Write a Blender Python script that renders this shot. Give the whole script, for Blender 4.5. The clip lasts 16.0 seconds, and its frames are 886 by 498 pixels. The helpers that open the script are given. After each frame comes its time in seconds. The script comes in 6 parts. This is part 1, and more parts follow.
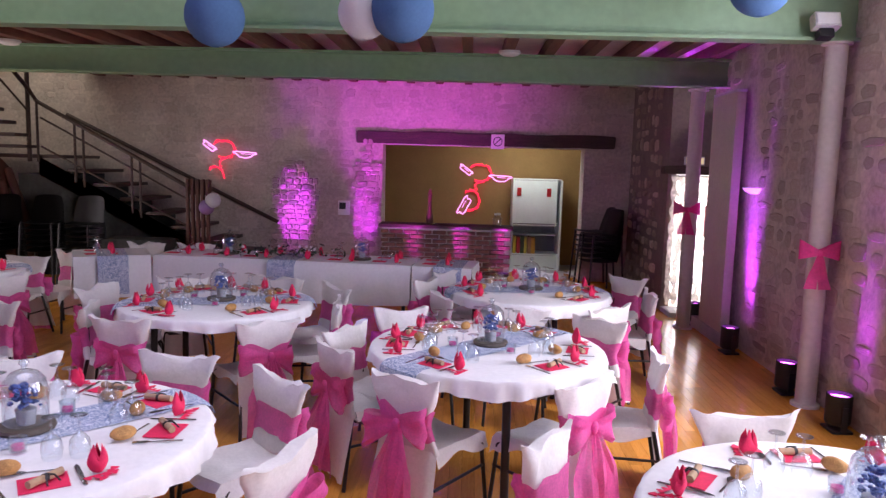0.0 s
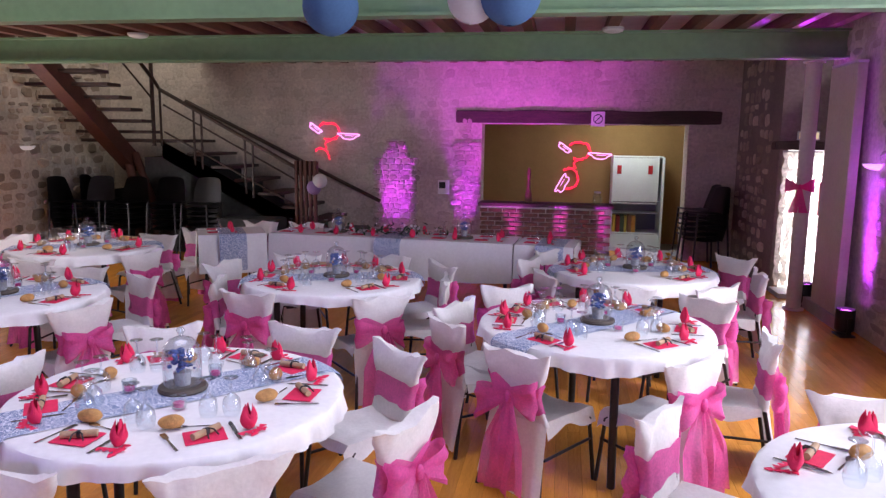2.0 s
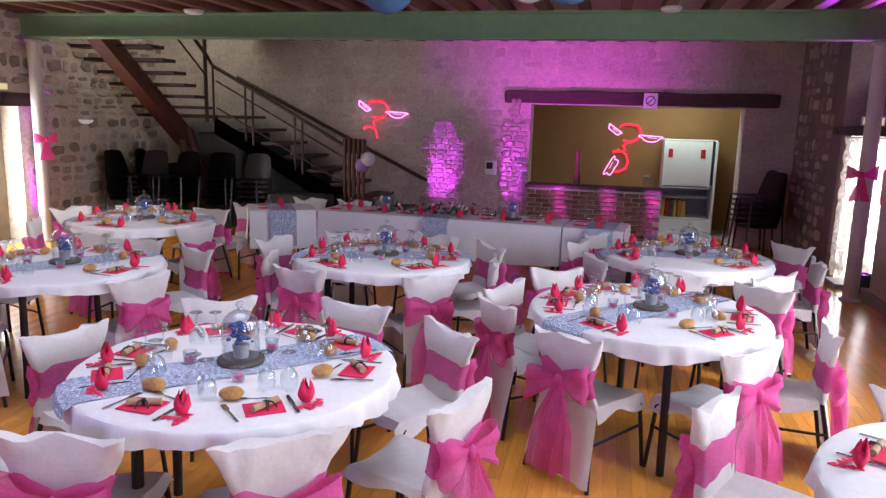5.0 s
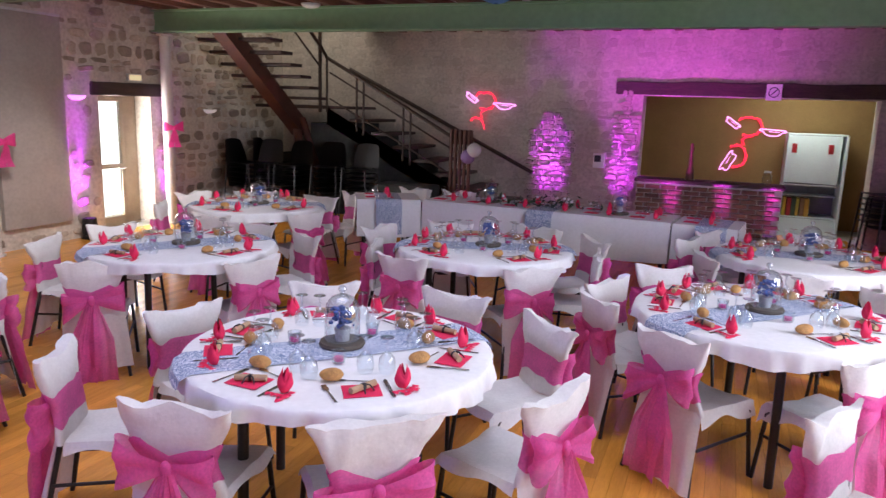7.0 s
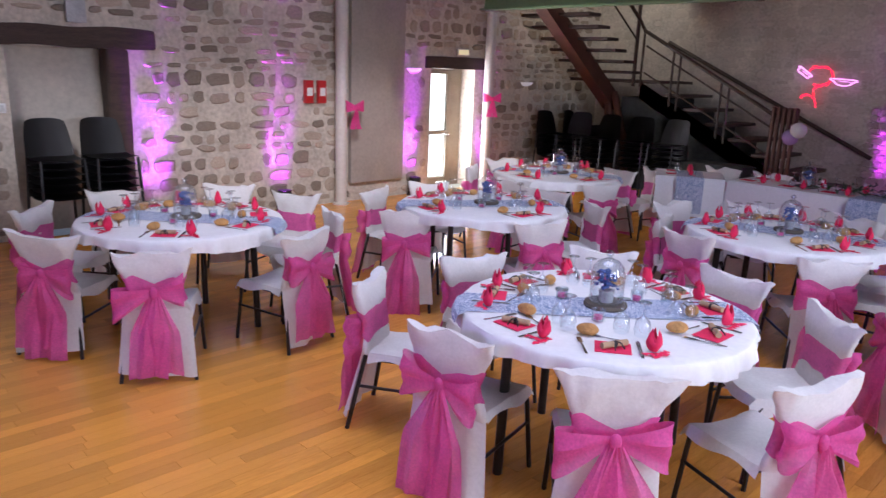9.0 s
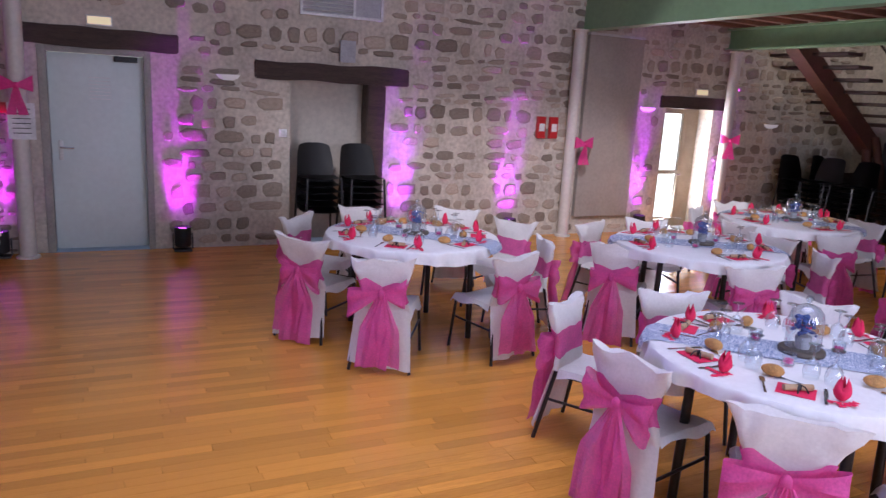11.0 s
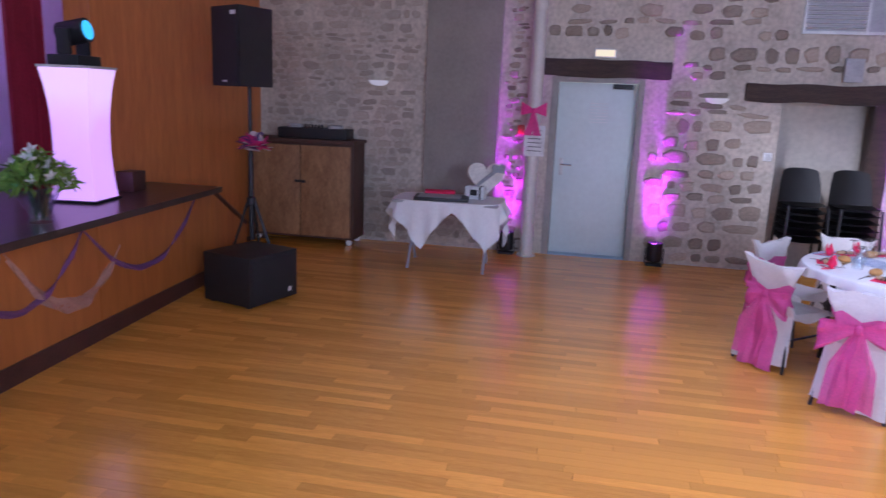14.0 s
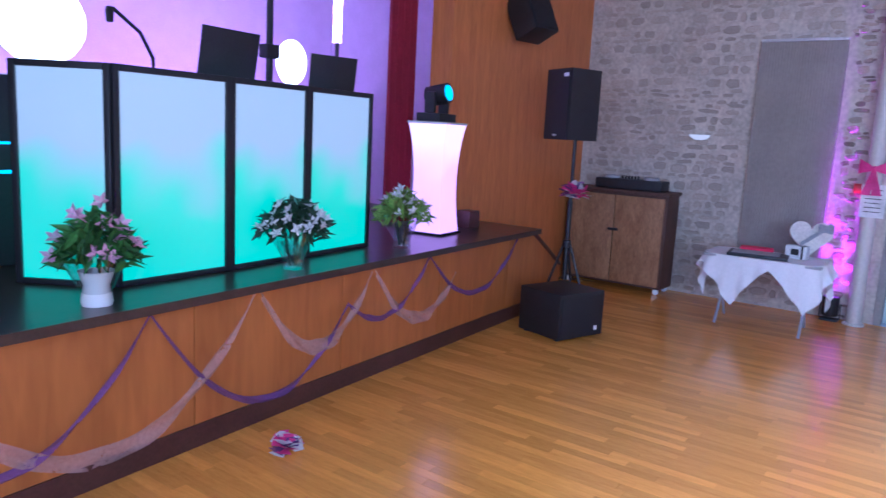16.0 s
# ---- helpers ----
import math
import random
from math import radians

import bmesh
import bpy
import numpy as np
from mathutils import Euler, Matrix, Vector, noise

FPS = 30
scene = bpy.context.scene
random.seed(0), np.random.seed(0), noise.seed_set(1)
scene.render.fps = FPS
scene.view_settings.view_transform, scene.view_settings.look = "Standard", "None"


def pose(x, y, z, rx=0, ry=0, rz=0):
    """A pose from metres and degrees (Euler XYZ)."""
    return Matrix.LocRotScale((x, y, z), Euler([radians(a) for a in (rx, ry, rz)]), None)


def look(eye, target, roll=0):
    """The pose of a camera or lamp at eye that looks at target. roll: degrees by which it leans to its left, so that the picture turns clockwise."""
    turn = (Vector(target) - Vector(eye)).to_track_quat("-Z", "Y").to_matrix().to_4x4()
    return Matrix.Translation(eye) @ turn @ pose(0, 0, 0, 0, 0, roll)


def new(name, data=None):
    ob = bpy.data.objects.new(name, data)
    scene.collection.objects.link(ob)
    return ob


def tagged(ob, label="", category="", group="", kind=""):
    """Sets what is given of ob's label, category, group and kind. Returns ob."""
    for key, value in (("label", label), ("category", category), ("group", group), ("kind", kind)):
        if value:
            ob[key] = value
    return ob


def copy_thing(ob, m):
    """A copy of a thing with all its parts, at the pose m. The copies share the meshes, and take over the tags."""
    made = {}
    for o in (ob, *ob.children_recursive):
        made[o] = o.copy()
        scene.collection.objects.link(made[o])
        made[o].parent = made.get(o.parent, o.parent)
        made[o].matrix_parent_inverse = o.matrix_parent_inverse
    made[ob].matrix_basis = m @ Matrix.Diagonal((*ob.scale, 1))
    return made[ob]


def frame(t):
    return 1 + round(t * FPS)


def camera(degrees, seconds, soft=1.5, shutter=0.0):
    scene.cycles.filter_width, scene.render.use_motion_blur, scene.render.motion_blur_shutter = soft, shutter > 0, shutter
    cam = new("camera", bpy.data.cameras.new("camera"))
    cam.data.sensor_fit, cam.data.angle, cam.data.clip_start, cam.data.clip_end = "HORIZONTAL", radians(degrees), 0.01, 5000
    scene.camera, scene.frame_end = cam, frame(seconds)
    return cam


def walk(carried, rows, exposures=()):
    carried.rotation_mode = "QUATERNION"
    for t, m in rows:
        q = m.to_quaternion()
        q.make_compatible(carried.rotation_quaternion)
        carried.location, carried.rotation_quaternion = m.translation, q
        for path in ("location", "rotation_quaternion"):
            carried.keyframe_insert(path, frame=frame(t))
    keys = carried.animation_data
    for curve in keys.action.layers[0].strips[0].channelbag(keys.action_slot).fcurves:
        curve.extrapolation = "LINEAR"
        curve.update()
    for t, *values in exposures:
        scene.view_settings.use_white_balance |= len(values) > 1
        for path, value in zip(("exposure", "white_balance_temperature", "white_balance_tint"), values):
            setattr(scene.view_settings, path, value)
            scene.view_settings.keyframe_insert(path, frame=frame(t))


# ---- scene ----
cam = camera(63.4, 16.0, soft=1.35, shutter=0.3)
PATH = [
    (0, (0.124, 0.091, 1.769), (0.056, 2.075, 1.529), 1.6),
    (0.5, (0.098, 0.029, 1.781), (-0.04, 2.009, 1.538), 1.4),
    (1, (0.081, -0.027, 1.788), (-0.127, 1.942, 1.504), 1.4),
    (1.5, (0.058, -0.048, 1.787), (-0.24, 1.905, 1.477), 1.0),
    (2, (0.043, -0.056, 1.793), (-0.279, 1.894, 1.487), 0.7),
    (2.5, (0.017, -0.066, 1.789), (-0.349, 1.873, 1.46), 0.4),
    (3, (-0.002, -0.078, 1.799), (-0.398, 1.854, 1.467), 0.7),
    (5.5, (-0.03, -0.06, 1.79), (-0.481, 1.853, 1.421), 2.0),
    (6, (-0.044, -0.066, 1.785), (-0.555, 1.832, 1.417), 1.8),
    (6.5, (-0.031, -0.062, 1.785), (-0.626, 1.808, 1.401), 1.2),
    (7, (-0.006, -0.046, 1.786), (-0.713, 1.784, 1.393), 1.8),
    (7.5, (0.046, -0.031, 1.788), (-0.834, 1.713, 1.36), 2.3),
    (8, (0.086, -0.048, 1.782), (-0.992, 1.572, 1.322), 2.3),
    (8.5, (0.152, -0.094, 1.78), (-1.09, 1.394, 1.289), 1.4),
    (9, (0.249, -0.163, 1.786), (-1.14, 1.191, 1.297), 2.2),
    (9.5, (0.332, -0.184, 1.812), (-1.179, 1.047, 1.362), 1.3),
    (10, (0.408, -0.202, 1.819), (-1.209, 0.9, 1.405), 2.6),
    (12.5, (0.828, -0.268, 1.777), (-1.083, 0.152, 1.364), 1.2),
    (13, (0.844, -0.269, 1.776), (-1.109, -0.046, 1.407), 1.8),
    (13.5, (0.854, -0.271, 1.775), (-1.109, -0.354, 1.401), 2.3),
    (14, (0.888, -0.278, 1.772), (-1.029, -0.667, 1.357), 2.3),
    (14.5, (0.948, -0.287, 1.771), (-0.897, -0.931, 1.343), 2.3),
    (15, (1.029, -0.241, 1.815), (-0.742, -1.06, 1.372), 3.2),
    (15.5, (1.163, -0.216, 1.804), (-0.543, -1.195, 1.44), 3.3),
    (16, (1.323, -0.146, 1.795), (-0.275, -1.305, 1.476), 3.0),
]
# the film camera darkens and cools its picture as it turns
EXPOSURE = [(0, -0.28, 6250, 29), (2, -0.24, 6100, 26), (5, -0.22, 6150, 19), (8, -0.2, 5950, 19), (9.5, -0.3, 5650, 22), (12.5, -0.4, 5650, 27), (13.5, -0.13, 5400, 26), (14.5, 0.44, 4950, 25), (15, 0.6, 4950, 24), (15.5, 0.76, 4550, 25), (16, 0.78, 4400, 21)]
walk(cam, [(t, look(eye, target, roll)) for t, eye, target, roll in PATH], EXPOSURE)

# ---- plan of the hall ----
XL, XR, YF, YS = -7.5, 2.86, 11.15, -4.35   # side walls, far wall, stage wall
ZM, ZT = 2.94, 4.4                          # under the mezzanine joists, hall ceiling
YB1, YB2 = 8.07, 5.5                        # green steel beams

# ---- world and daylight ----
world = bpy.data.worlds.new("sky")
scene.world = world
world.use_nodes = True
wn = world.node_tree
sky = wn.nodes.new("ShaderNodeTexSky")
sky.sky_type, sky.sun_disc = "NISHITA", False
sky.sun_elevation, sky.sun_rotation = radians(38), radians(120)
wn.links.new(sky.outputs[0], wn.nodes["Background"].inputs[0])
wn.nodes["Background"].inputs[1].default_value = 0.12
sun = new("sun", bpy.data.lights.new("sun", "SUN"))
sun.data.energy, sun.data.angle, sun.data.color = 2.0, radians(8), (1, 0.95, 0.88)
sun.matrix_world = look((20, -12, 18), (0, 0, 0))

WINDOWS = [(-1.2, 0.3), (1.1, 2.4), (3.0, 4.4)]
WINDOW_POWER = [62, 60, 145]   # openings in the wall behind the camera's right
for (y0, y1), power in zip(WINDOWS, WINDOW_POWER):
    la = bpy.data.lights.new("window_daylight", "AREA")
    la.shape, la.size, la.size_y = "RECTANGLE", y1 - y0 - 0.1, 2.1
    la.energy, la.color = power, (0.88, 0.93, 1.0)
    new("window_daylight", la).matrix_world = look((XR + 0.12, (y0 + y1) / 2, 2.05), (XR - 3, (y0 + y1) / 2, 1.75))
# unseen ceiling opening over the dance floor, added to brighten floor and tables
FILL_OPENING = (-4.3, 0.3, -1.0, 4.8)
la = bpy.data.lights.new("roof_fill", "AREA")
la.shape, la.size, la.size_y = "RECTANGLE", 4.5, 5.7
la.spread = radians(72)
la.energy, la.color = 60, (0.94, 0.92, 1.0)
new("roof_fill", la).matrix_world = look((-2.0, 1.9, ZT + 0.05), (-2.0, 1.901, 0))
# unseen fill lamp over the stairwell, added to brighten the stair corner
STAIRWELL = (XL, -5.85, 8.25, YF)
la = bpy.data.lights.new("stairwell_fill", "AREA")
la.shape, la.size, la.size_y = "RECTANGLE", 1.5, 2.7
la.energy, la.color = 42, (1.0, 0.94, 0.74)
new("stairwell_fill", la).matrix_world = look((-6.65, 9.7, 4.3), (-6.4, 9.9, 0))
# daylight of the glazed door in the far side wall and of the curtained doorway
for eye, to, w, h, e in [((-7.72, 7.36, 0.95), (-5, 7.9, 0.8), 0.5, 1.5, 75), ((2.98, 9.35, 0.95), (1.9, 5.0, 0.5), 0.62, 1.5, 30)]:
    la = bpy.data.lights.new("door_daylight", "AREA")
    la.shape, la.size, la.size_y = "RECTANGLE", w, h
    la.energy, la.color = e, (1.0, 0.98, 0.9)
    new("door_daylight", la).matrix_world = look(eye, to)


# ---- materials ----
def mat(name, col, rough=0.6, metal=0.0, var=0.12, scale=6.0, bump=0.0, bscale=60.0, rnd=0.0, alt=None, trans=0.0, clear=0.0, coat=0.0, emit=0.0, spec=0.5):
    m = bpy.data.materials.new(name)
    m.use_nodes = True
    nt = m.node_tree
    N, L = nt.nodes, nt.links
    p, out = N["Principled BSDF"], N["Material Output"]
    p.inputs["Roughness"].default_value, p.inputs["Metallic"].default_value = rough, metal
    p.inputs["Specular IOR Level"].default_value = spec
    if coat:
        p.inputs["Coat Weight"].default_value, p.inputs["Coat Roughness"].default_value = coat, 0.12
    tc = N.new("ShaderNodeTexCoord")
    src = tc.outputs["Object"]
    n1 = N.new("ShaderNodeTexNoise")
    n1.inputs["Scale"].default_value, n1.inputs["Detail"].default_value = scale, 5
    L.new(src, n1.inputs["Vector"])
    n2 = N.new("ShaderNodeTexNoise")
    n2.inputs["Scale"].default_value, n2.inputs["Detail"].default_value = scale * 9, 3
    L.new(src, n2.inputs["Vector"])
    add = N.new("ShaderNodeMath")
    add.operation = "ADD"
    L.new(n1.outputs["Fac"], add.inputs[0]), L.new(n2.outputs["Fac"], add.inputs[1])
    mp = N.new("ShaderNodeMapRange")
    mp.inputs["From Min"].default_value, mp.inputs["From Max"].default_value = 0.65, 1.35
    L.new(add.outputs[0], mp.inputs["Value"])
    mx = N.new("ShaderNodeMix")
    mx.data_type = "RGBA"
    c2 = alt if alt else tuple(max(0, c * (1 - 2.2 * var)) for c in col)
    mx.inputs[6].default_value, mx.inputs[7].default_value = (*c2, 1), (*[min(1, c * (1 + (0 if alt else var * 0.6))) for c in col], 1)
    L.new(mp.outputs[0], mx.inputs[0])
    colour = mx.outputs[2]
    if rnd:
        oi, ge = N.new("ShaderNodeObjectInfo"), N.new("ShaderNodeNewGeometry")
        a2, fr, mr = N.new("ShaderNodeMath"), N.new("ShaderNodeMath"), N.new("ShaderNodeMapRange")
        a2.operation, fr.operation = "ADD", "FRACT"
        L.new(oi.outputs["Random"], a2.inputs[0]), L.new(ge.outputs["Random Per Island"], a2.inputs[1]), L.new(a2.outputs[0], fr.inputs[0])
        mr.inputs["To Min"].default_value, mr.inputs["To Max"].default_value = 1 - rnd, 1 + rnd * 0.7
        L.new(fr.outputs[0], mr.inputs["Value"])
        hs = N.new("ShaderNodeHueSaturation")
        L.new(mr.outputs[0], hs.inputs["Value"]), L.new(colour, hs.inputs["Color"])
        colour = hs.outputs[0]
    L.new(colour, p.inputs["Base Color"])
    if bump:
        nb, bu = N.new("ShaderNodeTexNoise"), N.new("ShaderNodeBump")
        nb.inputs["Scale"].default_value, nb.inputs["Detail"].default_value = bscale, 4
        L.new(src, nb.inputs["Vector"])
        bu.inputs["Strength"].default_value, bu.inputs["Distance"].default_value = bump, 0.01
        L.new(nb.outputs["Fac"], bu.inputs["Height"]), L.new(bu.outputs[0], p.inputs["Normal"])
    if emit:
        L.new(colour, p.inputs["Emission Color"])
        p.inputs["Emission Strength"].default_value = emit
    sh = p.outputs[0]
    if trans:
        tl, ms = N.new("ShaderNodeBsdfTranslucent"), N.new("ShaderNodeMixShader")
        L.new(colour, tl.inputs[0]), L.new(sh, ms.inputs[1]), L.new(tl.outputs[0], ms.inputs[2])
        ms.inputs[0].default_value = trans
        sh = ms.outputs[0]
    if clear:
        tr, ms = N.new("ShaderNodeBsdfTransparent"), N.new("ShaderNodeMixShader")
        L.new(sh, ms.inputs[1]), L.new(tr.outputs[0], ms.inputs[2])
        ms.inputs[0].default_value = clear
        sh = ms.outputs[0]
    L.new(sh, out.inputs[0])
    return m


def glow(name, col, strength):
    m = bpy.data.materials.new(name)
    m.use_nodes = True
    p = m.node_tree.nodes["Principled BSDF"]
    p.inputs["Base Color"].default_value = (*[c * 0.5 for c in col], 1)
    p.inputs["Emission Color"].default_value, p.inputs["Emission Strength"].default_value = (*col, 1), strength
    return m


def glass_mat(name, tint=(0.93, 0.97, 1.0)):
    m = bpy.data.materials.new(name)
    m.use_nodes = True
    N, L = m.node_tree.nodes, m.node_tree.links
    N.remove(N["Principled BSDF"])
    t, g, x, w = N.new("ShaderNodeBsdfTransparent"), N.new("ShaderNodeBsdfGlossy"), N.new("ShaderNodeMixShader"), N.new("ShaderNodeLayerWeight")
    t.inputs[0].default_value, g.inputs["Roughness"].default_value, w.inputs[0].default_value = (*tint, 1), 0.04, 0.35
    mr = N.new("ShaderNodeMapRange")
    mr.inputs["To Min"].default_value, mr.inputs["To Max"].default_value = 0.07, 0.75
    L.new(w.outputs["Facing"], mr.inputs["Value"]), L.new(mr.outputs[0], x.inputs[0])
    L.new(t.outputs[0], x.inputs[1]), L.new(g.outputs[0], x.inputs[2]), L.new(x.outputs[0], N["Material Output"].inputs[0])
    return m


def lace_mat():
    m = mat("lace_runner", (0.62, 0.68, 0.78), 0.9)
    N, L = m.node_tree.nodes, m.node_tree.links
    tc, no, vo, ra, mx = N.new("ShaderNodeTexCoord"), N.new("ShaderNodeTexNoise"), N.new("ShaderNodeTexVoronoi"), N.new("ShaderNodeValToRGB"), N.new("ShaderNodeMix")
    vo.feature = "DISTANCE_TO_EDGE"
    vo.inputs["Scale"].default_value, no.inputs["Scale"].default_value, no.inputs["Detail"].default_value = 62, 18, 2
    mx.data_type = "VECTOR"
    mx.inputs[0].default_value = 0.14
    L.new(tc.outputs["Object"], no.inputs["Vector"]), L.new(tc.outputs["Object"], mx.inputs[4]), L.new(no.outputs["Color"], mx.inputs[5]), L.new(mx.outputs[1], vo.inputs["Vector"])
    ra.color_ramp.elements[0].position, ra.color_ramp.elements[0].color = 0.05, (0.72, 0.76, 0.84, 1)
    ra.color_ramp.elements[1].position, ra.color_ramp.elements[1].color = 0.11, (0.17, 0.23, 0.38, 1)
    L.new(vo.outputs["Distance"], ra.inputs[0]), L.new(ra.outputs[0], N["Principled BSDF"].inputs["Base Color"])
    return m


def wood_mat(name, a, b, rough=0.4, stretch=(1, 12, 12), scale=2.0, rnd=0.0, coat=0.0, bump=0.15):
    m = mat(name, a, rough, rnd=rnd, alt=b, coat=coat, bump=bump, bscale=scale * 10)
    N, L = m.node_tree.nodes, m.node_tree.links
    mpn = N.new("ShaderNodeMapping")
    mpn.inputs["Scale"].default_value = stretch
    tc = [n for n in N if n.type == "TEX_COORD"][0]
    L.new(tc.outputs["Object"], mpn.inputs["Vector"])
    for n in N:
        if n.type == "TEX_NOISE":
            L.new(mpn.outputs[0], n.inputs["Vector"])
            n.inputs["Scale"].default_value = scale if n.inputs["Scale"].default_value < 20 else scale * 6
            n.inputs["Distortion"].default_value = 0.6
    return m


